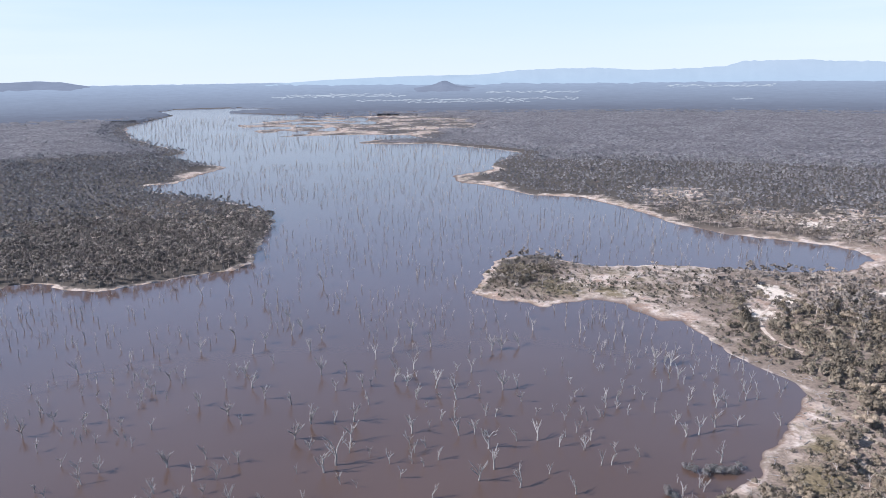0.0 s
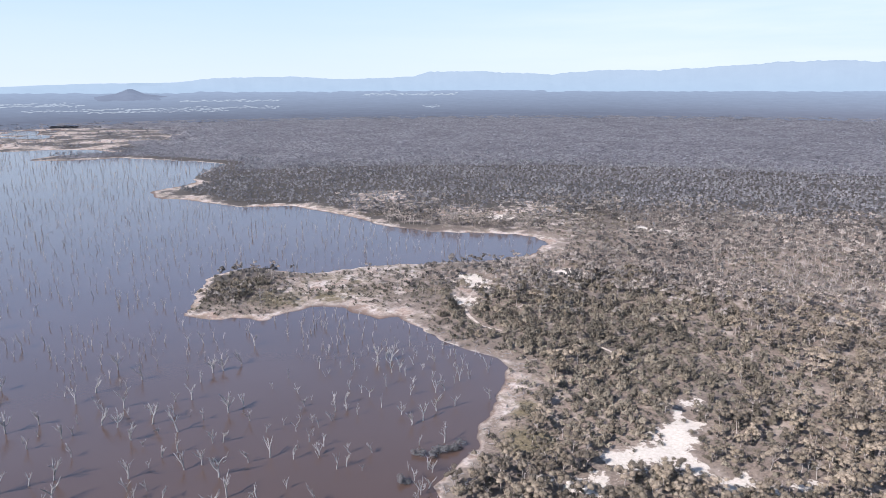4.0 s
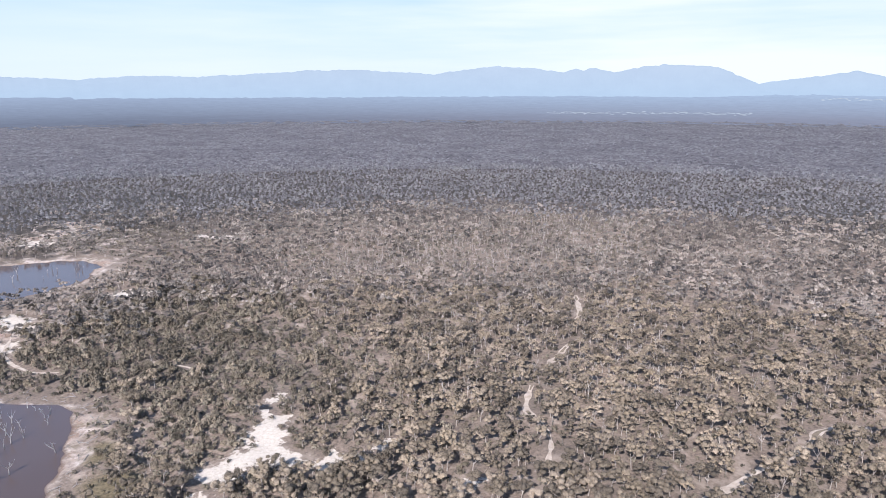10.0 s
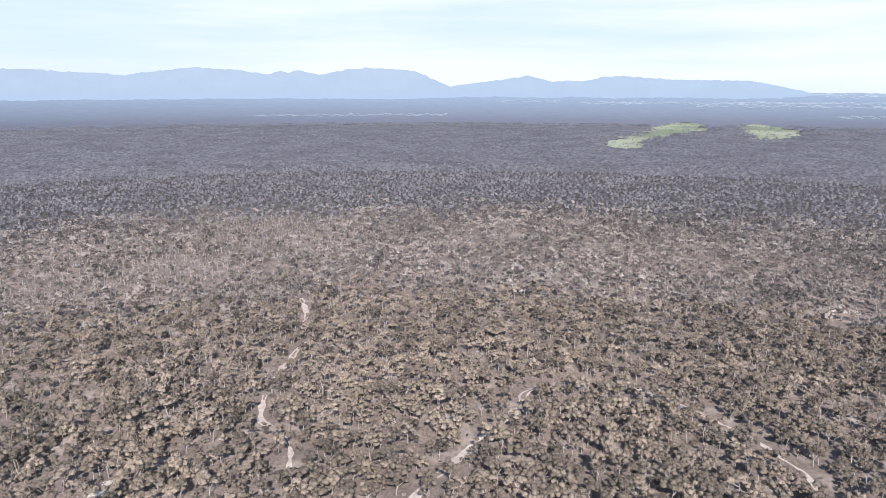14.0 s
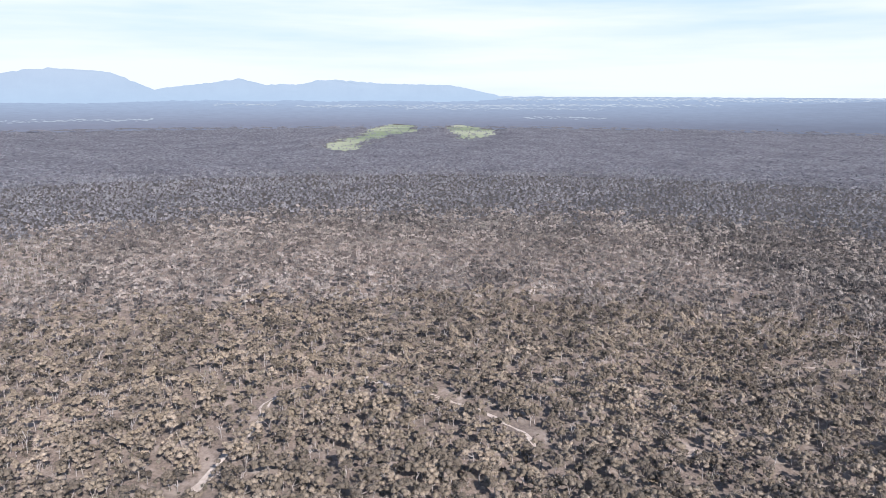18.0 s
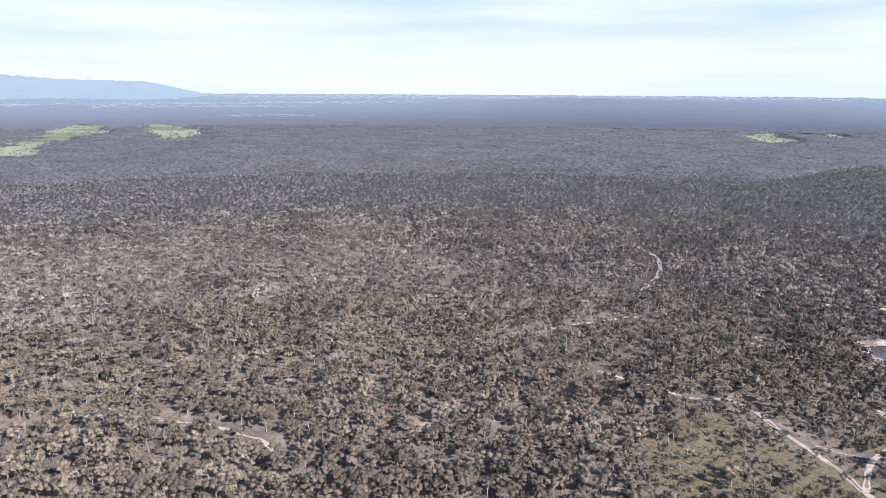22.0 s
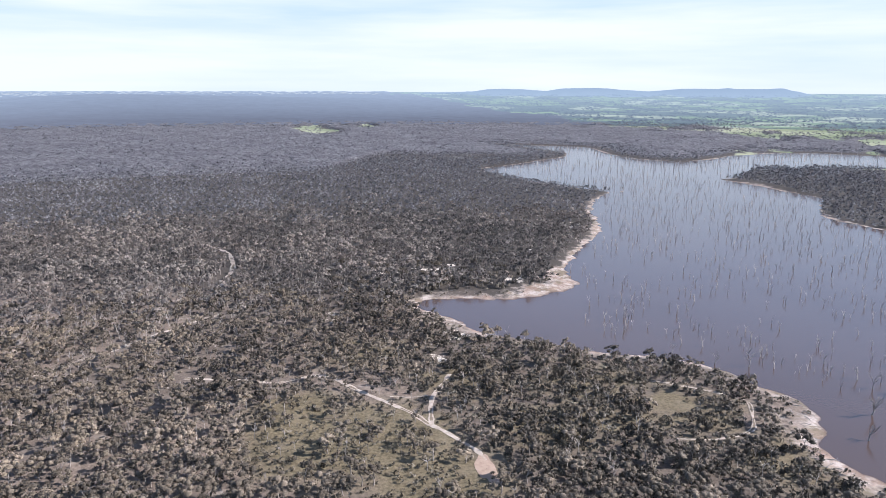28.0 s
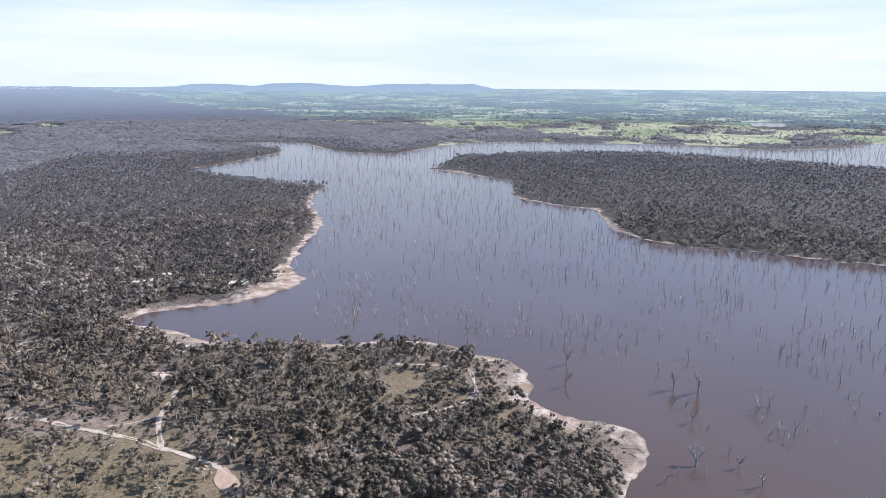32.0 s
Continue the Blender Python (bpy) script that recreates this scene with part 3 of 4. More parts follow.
WIDE = [(45, 830, 90, 3.2), (-330, 900, 70, 3.0), (-80, 1300, 120, 2.5), (122, 352, 42, 5.0), (150, 385, 30, 3.5), (124, 208, 40, 2.1), (146, 262, 40, 1.1), (-72, -262, 24, 2.0), (-92, -212, 26, 2.3), (-40, -300, 24, 1.4), (285, 430, 70, 3.4), (225, 540, 110, 1.7), (170, 670, 70, 1.6), (62, -396, 55, 2.2), (84, -336, 22, 2.6), (-40, 1500, 300, 2.0), (-60, -640, 60, 1.8), (-150, -930, 60, 1.8), (-238, -600, 50, 1.8), (20, -560, 60, 1.6)]


def widening(p):
    """How many times wider the bare bank is than usual."""
    out = np.ones(len(p))
    for x, y, r, k in WIDE:
        out = np.maximum(out, 1 + (k - 1) * np.clip(1.8 - 1.4 * np.hypot(p[:, 0] - x, p[:, 1] - y) / r, 0, 1))
    return out


g_bank = np.where(g_sd > 0, g_sd / widening(gp), g_sd)
PALE_OPEN = [(128, 352, 34), (160, 375, 34), (185, 392, 26), (100, 385, 26), (150, 345, 20), (215, 385, 30), (330, 470, 40), (280, 560, 60), (230, 640, 60)]
g_open = np.zeros(len(gp))
for x, y, r in PALE_OPEN:
    g_open = np.maximum(g_open, np.clip(1.5 - np.hypot(gp[:, 0] - x, gp[:, 1] - y) / r, 0, 1))
g_cap = np.where(g_open > 0, 8.0 - 2.6 * g_open, 60)
paint_mask(ground_me, "shore", np.clip(np.where(g_bank > 0, g_bank + beach_bias(gp) * np.clip(g_bank / 1.5, 0, 1), g_bank) + 60 * (np.hypot(*gp.T) > 2300), -20, np.where(np.hypot((gp[:, 0] + 330) / 1.1, gp[:, 1] - 1800) < 430, 6.2, g_cap)))
paint_mask(ground_me, "sand", sand_d)
def farmland(p):
    """The cleared country beyond the lake."""
    r, a = np.hypot(*p.T), np.degrees(np.arctan2(-p[:, 0], p[:, 1])) % 360
    edge = np.interp(a, [130, 140, 150, 163, 172, 178, 184, 190, 197], [1900, 1650, 1480, 1480, 1750, 2100, 2600, 3300, 4700])
    return (r > edge + 260 * ripple(p, 700, 1) + 90 * ripple(p, 180, 2)) & (a > 125) & (a < 199)


GRASSY = [(75, -203, 36), (98, -195, 32), (48, -183, 26), (112, -215, 22), (-24, -262, 12), (112, 182, 12), (122, 205, 9), (72, 380, 22), (96, 374, 20), (112, 402, 18), (60, -345, 14)]
HEATHY = [(85, 400, 70), (125, 395, 50), (420, 225, 75), (500, 180, 70), (370, 290, 50), (560, 195, 60), (230, 215, 20), (300, 420, 45), (110, 930, 90), (165, 800, 95), (230, 690, 90), (300, 570, 60), (340, 470, 50)]
grass = np.zeros(len(gp))
for x, y, r in GRASSY:
    grass = np.maximum(grass, np.clip(1.3 - np.hypot(gp[:, 0] - x, gp[:, 1] - y) / r, 0, 1))
OLIVE = [(-30, -255, 30), (10, -270, 34), (-60, -225, 26), (20, -225, 30), (60, -260, 30), (0, -240, 24), (110, -280, 30)]
for x, y, r in OLIVE:
    grass = np.maximum(grass, 0.62 * np.clip(1.4 - np.hypot(gp[:, 0] - x, gp[:, 1] - y) / r, 0, 1))
g_flat = np.hypot(gp[:, 0] + 300, gp[:, 1] - 1800) < 430
paint_mask(ground_me, "grass", np.where(g_flat, 0.2, grass))


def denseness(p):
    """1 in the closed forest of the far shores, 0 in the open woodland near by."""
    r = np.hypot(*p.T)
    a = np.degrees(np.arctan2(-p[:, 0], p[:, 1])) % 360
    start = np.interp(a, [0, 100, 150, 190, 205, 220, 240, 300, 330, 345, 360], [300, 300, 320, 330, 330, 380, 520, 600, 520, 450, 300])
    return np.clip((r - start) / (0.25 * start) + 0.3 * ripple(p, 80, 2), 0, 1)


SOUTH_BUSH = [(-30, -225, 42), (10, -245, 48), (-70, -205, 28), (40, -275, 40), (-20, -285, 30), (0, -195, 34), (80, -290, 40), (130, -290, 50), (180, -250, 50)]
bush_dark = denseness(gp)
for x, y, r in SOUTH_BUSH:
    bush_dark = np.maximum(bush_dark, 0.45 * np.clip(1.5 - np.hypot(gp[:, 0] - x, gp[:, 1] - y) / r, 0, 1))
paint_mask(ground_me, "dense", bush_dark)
fields = np.zeros(len(gp))
far_mask = np.hypot(*gp.T) > 1200
fields[far_mask] = in_any(wavering(gp[far_mask]), PADDOCKS) | farmland(gp[far_mask])
paint_mask(ground_me, "field", fields)
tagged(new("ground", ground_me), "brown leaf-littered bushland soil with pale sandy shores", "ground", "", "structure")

wr = np.array([0, 60, 160, 300, 500, 900, 1600, 2400, 3150], float)
wa = np.radians(np.arange(0, 360, 3.0))
wp = np.column_stack([(-np.sin(wa)[None, :] * wr[:, None]).ravel(), (np.cos(wa)[None, :] * wr[:, None]).ravel()])
tagged(new("water", sheet_of("water", wp, np.zeros(len(wp)), len(wr), len(wa), WATER, True)), "still murky brown lake water reflecting pale sky", "lake", "", "structure")

pond = np.array([(x, y) for k in (0.05, 0.6, 1.0) for x, y in (np.array(POND) - np.mean(POND, 0)) * k + np.mean(POND, 0)])
tagged(new("water", sheet_of("water", pond, np.full(len(pond), 5.5), 3, len(POND), WATER, True)), "small farm pond among green paddocks", "pond", "", "structure")

# ---- far hills ----
def hill_range(name, profile, dist, label, mat=HILLS):
    """A ridge on a far arc. profile: (azimuth in degrees, height in degrees above eye level)."""
    a = np.arange(profile[0][0], profile[-1][0], 0.12)
    prof = np.array(profile, float)
    h = np.interp(a, prof[:, 0], prof[:, 1])
    arc = np.column_stack([a * 40, np.zeros(len(a))])
    rows = []
    for k, (back, up) in enumerate(((-420, 0.0), (-260, 0.28), (-130, 0.62), (-40, 0.93), (0, 1.0), (60, 0.8))):
        d = dist + back + 40 * ripple(arc + k * 37, 420, k % 4)
        top = EYE + np.tan(np.radians(h + 0.05 * ripple(arc, 60, 1) * np.clip(h + 0.3, 0, 1))) * dist
        foot = rise(np.full(len(a), dist - 420.0)) - 6
        z = foot + (top - foot) * up + (7 * ripple(arc + k * 11, 160, k % 4) if 0 < k < 4 else 0)
        rows.append(np.column_stack([-np.sin(np.radians(a)) * d, np.cos(np.radians(a)) * d, z]))
    v = np.concatenate(rows)
    ob = new(name, sheet_of(name, v[:, :2], v[:, 2], len(rows), len(a), mat))
    return tagged(ob, label, "hills", "", "structure")


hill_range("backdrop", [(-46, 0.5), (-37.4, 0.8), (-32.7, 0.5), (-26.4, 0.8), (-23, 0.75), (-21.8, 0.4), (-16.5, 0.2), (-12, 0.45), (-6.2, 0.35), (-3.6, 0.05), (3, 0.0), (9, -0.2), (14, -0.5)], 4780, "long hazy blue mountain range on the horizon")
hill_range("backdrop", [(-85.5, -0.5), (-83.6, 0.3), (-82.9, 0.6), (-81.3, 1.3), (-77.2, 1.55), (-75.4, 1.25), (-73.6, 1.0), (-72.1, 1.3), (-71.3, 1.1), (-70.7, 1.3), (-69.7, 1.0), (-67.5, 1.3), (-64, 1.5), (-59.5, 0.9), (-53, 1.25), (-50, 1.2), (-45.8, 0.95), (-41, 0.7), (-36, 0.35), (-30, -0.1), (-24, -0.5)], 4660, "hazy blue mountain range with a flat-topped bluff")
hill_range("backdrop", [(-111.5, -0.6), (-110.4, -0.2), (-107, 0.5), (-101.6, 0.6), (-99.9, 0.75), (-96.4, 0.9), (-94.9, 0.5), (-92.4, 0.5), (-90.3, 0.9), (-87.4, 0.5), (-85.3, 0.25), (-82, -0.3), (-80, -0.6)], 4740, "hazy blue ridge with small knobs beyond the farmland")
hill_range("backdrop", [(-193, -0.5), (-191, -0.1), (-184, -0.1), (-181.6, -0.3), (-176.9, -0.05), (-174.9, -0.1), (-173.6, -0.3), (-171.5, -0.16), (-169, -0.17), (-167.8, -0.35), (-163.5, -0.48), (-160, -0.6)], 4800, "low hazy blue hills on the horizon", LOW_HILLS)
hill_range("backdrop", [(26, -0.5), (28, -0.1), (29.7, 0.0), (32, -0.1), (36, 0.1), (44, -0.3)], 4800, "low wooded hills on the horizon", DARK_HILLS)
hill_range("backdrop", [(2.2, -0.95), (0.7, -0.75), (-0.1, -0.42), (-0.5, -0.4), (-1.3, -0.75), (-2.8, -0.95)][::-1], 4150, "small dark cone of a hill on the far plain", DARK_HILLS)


def far_strip(az0, az1, el, mat=PALE_FAR, lift=11.5, seed=0):
    """Pale clearings, pools and roofs far off: broken glowing slivers fitted by view angle, held above the treetops."""
    g = np.random.default_rng(seed)
    r = np.linspace(1000, 4850, 4000)
    e = np.degrees(np.arctan((rise(r) + lift - EYE) / r))
    verts, tris, a = [], [], az0
    while a > az1:
        w = g.uniform(0.06, 0.42)
        mid = el + g.normal(0, 0.055)
        half = g.uniform(0.01, 0.036)
        n = len(verts)
        for k in range(5):
            b, t = a - w * k / 4, half * (0.2 + math.sin(math.pi * k / 4)) * g.uniform(0.7, 1.2)
            for q in (mid - t, mid + t):
                d = float(np.interp(q, e, r))
                verts.append((-math.sin(radians(b)) * d, math.cos(radians(b)) * d, float(rise(np.array([d]))[0]) + lift))
        for k in range(4):
            i = n + 2 * k
            tris += [(i, i + 2, i + 3), (i, i + 3, i + 1)]
        a -= w * g.uniform(0.15, 0.7) + g.uniform(0.0, 0.06)
    return tagged(new("backdrop", mesh_of("backdrop", verts, tris, [mat])), "pale clearings and pools on the far hazy plain", "distance", "", "structure")


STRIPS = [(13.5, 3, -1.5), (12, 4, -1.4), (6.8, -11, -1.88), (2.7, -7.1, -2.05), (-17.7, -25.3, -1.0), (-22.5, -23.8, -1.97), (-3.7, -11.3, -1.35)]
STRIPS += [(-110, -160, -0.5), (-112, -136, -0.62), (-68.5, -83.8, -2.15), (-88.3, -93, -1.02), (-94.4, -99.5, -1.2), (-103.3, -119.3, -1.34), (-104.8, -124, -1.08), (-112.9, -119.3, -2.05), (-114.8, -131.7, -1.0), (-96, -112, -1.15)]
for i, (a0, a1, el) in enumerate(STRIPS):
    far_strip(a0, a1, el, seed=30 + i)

# ---- tracks and bare ground ----
def ribbon(name, width, line, mat, label):
    """A worn track with two wheel ruts, laid on the ground."""
    line = np.asarray(line, float)
    seg = np.concatenate([[0], np.cumsum(np.hypot(*np.diff(line, axis=0).T))])
    s = np.arange(0, seg[-1], 1.5)
    p = np.column_stack([np.interp(s, seg, line[:, 0]), np.interp(s, seg, line[:, 1])])
    for _ in range(4):
        p[1:-1] = 0.25 * p[:-2] + 0.5 * p[1:-1] + 0.25 * p[2:]
    d = np.gradient(p, axis=0)
    side = np.column_stack([-d[:, 1], d[:, 0]]) / np.hypot(*d.T)[:, None]
    wob = np.clip(0.85 + 0.45 * ripple(p, 14, 3), 0.3, 1.4)
    across = np.array([-0.5, -0.36, -0.22, 0.0, 0.22, 0.36, 0.5])
    width = width * 0.85
    drop = np.array([0.0, 0.05, 0.01, 0.06, 0.01, 0.05, 0.0]) + 0.13
    q = (p[:, None] + side[:, None] * (across[None, :, None] * width * wob[:, None, None])).reshape(-1, 2)
    z = height(q) + np.tile(drop, len(p))
    me = sheet_of(name, q, z, len(p), len(across), mat)
    me.materials.append(MEDIAN)             # the grown-over strip between the ruts, worn away here and there
    grown = np.repeat(ripple(p, 30, 1)[:-1] > 0.2, 12) & np.isin(np.tile(np.arange(12) // 2, len(p) - 1), (2, 3))
    me.polygons.foreach_set("material_index", grown.astype(np.int32))
    return tagged(new(name, me), label, "track", "", "structure")


for w, line in TRACKS:
    ribbon("dirt_track", w, line, TRACK, "pale sandy vehicle track worn through the bush")
pad = []
for k in (0.03, 0.4, 0.75, 1.0):
    for a in np.radians(np.arange(0, 360, 15)):
        r = k * (1 + 0.16 * math.sin(2 * a + 0.6) + 0.12 * math.sin(3 * a + 2.0) + 0.06 * math.sin(7 * a))
        u, w = 3.0 * r * math.cos(a), 9.5 * r * math.sin(a)
        pad.append((36.2 + 0.94 * u + 0.34 * w, -194.0 + 0.34 * u - 0.94 * w))
pad = np.array(pad)
tagged(new("ground_patch", sheet_of("ground_patch", pad, height(pad) + 0.15, 4, 24, CLAY, True)), "bare pinkish clay turning place beside the track", "bare ground", "", "structure")

# ---- plants ----
def near_tree(seed, leaves=104, size=0.42, rings=2):
    """A gum: leaning pale trunk and limbs, a crown of leafy clumps. Returns corners, triangles, slots."""
    g = np.random.default_rng(seed)
    full = seed % 2                # half of them young and full, leafy almost to the ground
    high, wide = g.uniform(5.4, 8.2), g.uniform(4.0, 5.6) - 0.7 * full
    lobes = crown_lobes(g, wide, high * (0.1 if full else 0.4), high, 7)
    fork = np.array([g.uniform(-0.4, 0.4), g.uniform(-0.4, 0.4), high * 0.38])
    wood = [limb((0, 0, -0.3), fork, 0.19, 0.13)]
    for x, y, z, r, f in lobes[1:4]:
        wood.append(limb(fork, (x * 1.15, y * 1.15, z + 0.7 * r), 0.1, 0.04))
    leafy = [lump((x, y, z), 0.72 * r, 0.95 * f, g, 4, rings) for x, y, z, r, f in lobes] + [sprays(lobes, leaves, size, g)]
    lv, lt = joined(leafy)
    wv, wt = joined(wood)
    v, t = joined([(lv, lt), (wv, wt)])
    return v, t, np.array([0] * len(lt) + [1] * len(wt))


def mid_tree(seed):
    g = np.random.default_rng(seed)
    high, wide = g.uniform(5.4, 8.0), g.uniform(4.0, 5.4)
    lobes = crown_lobes(g, wide, high * 0.4, high, 4)
    leafy = [lump((x, y, z), 0.8 * r, f, g, 4, 1) for x, y, z, r, f in lobes[:3]] + [sprays(lobes, 19, 0.66, g)]
    lv, lt = joined(leafy)
    a = g.uniform(0, 6.28)
    wv = np.array([(-0.16, 0, 0), (0.16, 0, 0), (0.9 * math.cos(a), 0.9 * math.sin(a), high * 0.9)])
    v, t = joined([(lv, lt), (wv, np.array([[0, 1, 2]]))])
    return v, t, np.array([0] * len(lt) + [1])


def mid_tree_far(seed):
    g = np.random.default_rng(seed)
    high, wide = g.uniform(4.6, 6.6), g.uniform(4.0, 5.4)
    lobes = crown_lobes(g, wide, high * 0.5, high, 3)
    lv, lt = joined([lump((0, 0, high * 0.62), 0.45 * wide, 0.7, g, 5, 1), sprays(lobes, 10, 0.95, g)])
    return lv, lt, np.zeros(len(lt), int)


def far_clump(seed, wide, high, size=1.5):
    g = np.random.default_rng(seed)
    lobes = crown_lobes(g, wide, high * 0.5, high, 3)
    lv, lt = joined([lump((0, 0, high * 0.62), 0.4 * wide, 0.5, g, 5, 1), sprays(lobes, 6, size, g)])
    return lv, lt, np.zeros(len(lt), int)


def bare_tree(seed):
    """A slender pale sapling with few leaves left."""
    g = np.random.default_rng(seed)
    high = g.uniform(4.5, 7.5)
    top = np.array([g.normal(0, 0.4), g.normal(0, 0.4), high * 0.6])
    wood = [limb((0, 0, -0.2), top, 0.13, 0.08)]
    for i in range(6):
        a, r = g.uniform(0, 6.28), g.uniform(0.6, 1.9)
        start = top * g.uniform(0.55, 1.0)
        wood.append(limb(start, start + np.array([r * math.cos(a), r * math.sin(a), high * g.uniform(0.2, 0.42)]), 0.075, 0.03))
    v, t = joined(wood)
    return v, t, np.zeros(len(t), int)


def shrub(seed, count=26, size=0.34):
    g = np.random.default_rng(seed)
    lobes = [(g.uniform(-0.7, 0.7), g.uniform(-0.7, 0.7), g.uniform(0.4, 1.1), g.uniform(0.5, 0.85), 0.8) for _ in range(5)]
    lv, lt = sprays(lobes, count, size, g)
    return lv, lt, np.zeros(len(lt), int)


SHY = {0, 1, 2, 3, 4, 5, 6, 7, 8, 9, 10, 12}          # tracks that lie open to the sky; the rest run under the crowns


def tree_ok(p, sd, wide=0.0, shore_gap=None):
    """Where trees can stand: on land, off the tracks, the sand and the fields."""
    gap = 8.5 - 1.1 * beach_bias(p) + 4 * np.clip(ripple(p, 34, 1), 0, 1) + 5 * (np.hypot(p[:, 0] - 118, p[:, 1] - 225) < 60)
    ok = sd / widening(p) > (gap if shore_gap is None else shore_gap)
    near = np.hypot(*p.T) < 900
    bad = np.zeros(len(p), bool)
    q = p[near]
    b = in_any(q, SAND, 1.0) | (depth_in(q, DIRT_PAD) > -2) | (depth_in(q, CLEARING) > -2)
    for i, (w, line) in enumerate(TRACKS):
        b |= off(q, line, False) < (1.7 if i in SHY else 0.4) + w / 2 + wide
    bad[near] = b
    far = ~near
    bad[far] = (depth_in(p[far], POND) > -25) | in_any(wavering(p[far]), PADDOCKS) & (ripple(p[far], 75, 3) + 0.5 * ripple(p[far], 30, 1) < 0.6) & (rng.random(far.sum()) > 0.1)
    farm = farmland(p) | flats(p)
    return ok & ~bad & ~(flats(p) & (rng.random(len(p)) > 0.3)) & ~(farm & (ripple(p, 260, 2) + 0.7 * ripple(p, 120, 3) < 0.35) & (rng.random(len(p)) > 0.34))


def flats(p):
    """Low bare flats with scattered trees north of the lake."""
    return np.hypot((p[:, 0] + 300 + 0.12 * (p[:, 1] - 1750)) / 1.15, p[:, 1] - 1800) + 70 * ripple(p, 160, 1) < 390


def openness(p):
    """0 in closed bush, 1 in open heath and grass."""
    out = np.zeros(len(p))
    for x, y, r in GRASSY + HEATHY + [(60, 405, 40), (45, 408, 30)]:
        out = np.maximum(out, np.clip(1.35 - np.hypot(p[:, 0] - x, p[:, 1] - y) / r, 0, 1))
    return out


def shaded(p):
    """1 on the lake's dark southern and north-western shores."""
    return (((p[:, 1] < -300) & (p[:, 0] < 420)) | ((p[:, 1] > 500) & (p[:, 0] < -150))).astype(float)


def eastern(p):
    """1 in the dry pale woods of the east, whose tint also holds sun-behind brightness; 0 towards the lake's north and
    south shores.
    """
    a = np.degrees(np.arctan2(p[:, 0], p[:, 1])) % 360
    return np.interp(a, [0, 15, 45, 75, 105, 150, 175, 360], [0.3, 0.5, 0.8, 1.0, 0.8, 0.3, 0.0, 0.0])


def ring_edge(p, r, soft):
    return np.hypot(*p.T) < r * (1 + soft * (0.5 * ripple(p, 90, 2) + 0.5 * ripple(p, 35, 0)) + rng.normal(0, 0.4 * soft, len(p)))


GROUPED = []        # places of the plants that stand alone as things


def clear_of(p, r):
    ok = np.ones(len(p), bool)
    for x, y in GROUPED:
        ok &= np.hypot(p[:, 0] - x, p[:, 1] - y) > r
    return ok


SCRUB = [(152, 322, 22), (165, 300, 34), (200, 300, 44), (232, 270, 44), (180, 250, 38), (240, 325, 38), (200, 225, 36), (172, 205, 32), (156, 186, 22), (205, 190, 22)]


def zone(p, circles):
    """1 inside any of the circles, fading to 0 past their rims."""
    out = np.zeros(len(p))
    for x, y, r in circles:
        out = np.maximum(out, np.clip(2.2 - 1.5 * np.hypot(p[:, 0] - x, p[:, 1] - y) / r, 0, 1))
    return out


# ---- single trees ----
def tree_thing(seed, low=False):
    """A gum with trunk, limbs and clumps of leaves as parts."""
    g = np.random.default_rng(seed)
    high, wide = g.uniform(6.2, 8.8), g.uniform(4.4, 6.2)
    lobes = crown_lobes(g, wide, high * 0.4, high, 9)
    fork = np.array([g.uniform(-0.5, 0.5), g.uniform(-0.5, 0.5), high * 0.36])
    root = tagged(new("eucalypt_tree"), "grey-green eucalypt with a pale forked trunk and clumped crown", "tree", "gum trees of the near woodland")
    part("trunk", mesh_of("trunk", *limb((0, 0, -0.3), fork, 0.24, 0.15, 6, 0.2, 3), [BARK]), root)
    for x, y, z, r, f in lobes[1:4]:
        part("limb", mesh_of("limb", *limb(fork, (x, y, z), 0.13, 0.04, 5, 0.25, 3), [BARK]), root)
    lv, lt = joined([lump((x, y, z), 0.68 * r, 0.95 * f, g, 5) for x, y, z, r, f in lobes] + [sprays(lobes, 320, 0.27, g)])
    part("crown", mesh_of("crown", lv, lt, [LEAF_NEAR], None, np.full(len(lv), g.uniform(0.2, 0.8))), root, "open crown of dull olive leaves")
    return root


makers = [tree_thing(900 + i) for i in range(10)]
p = jittered(5.2, 176, 262)
sd = shore_off(p)
ok = tree_ok(p, sd) & (rng.random(len(p)) > 0.1 + 0.75 * openness(p))
ok &= rng.random(len(p)) > zone(p, SCRUB)
p, sd = p[ok], sd[ok]
pick = np.argsort(np.hypot(*p.T) + rng.uniform(0, 60, len(p)))[:270]
LINE = [(156, 236), (150, 222), (142, 212), (131, 202), (125, 192), (118, 185), (112, 179), (110, 171), (87, 165), (93, 166), (101, 169), (183, 254), (162, 234)]      # the row behind the drawdown shore
p = np.concatenate([np.array(LINE, float), p[pick]])
z = height(p)
for i in range(len(p)):
    m = pose(p[i, 0], p[i, 1], z[i], 0, 0, rng.uniform(0, 360))
    if i < len(makers):
        makers[i].matrix_world = m
        makers[i].scale = (0.9, 0.9, 0.9)
    else:
        copy_thing(makers[i % len(makers)], m)
    GROUPED.append((p[i, 0], p[i, 1]))

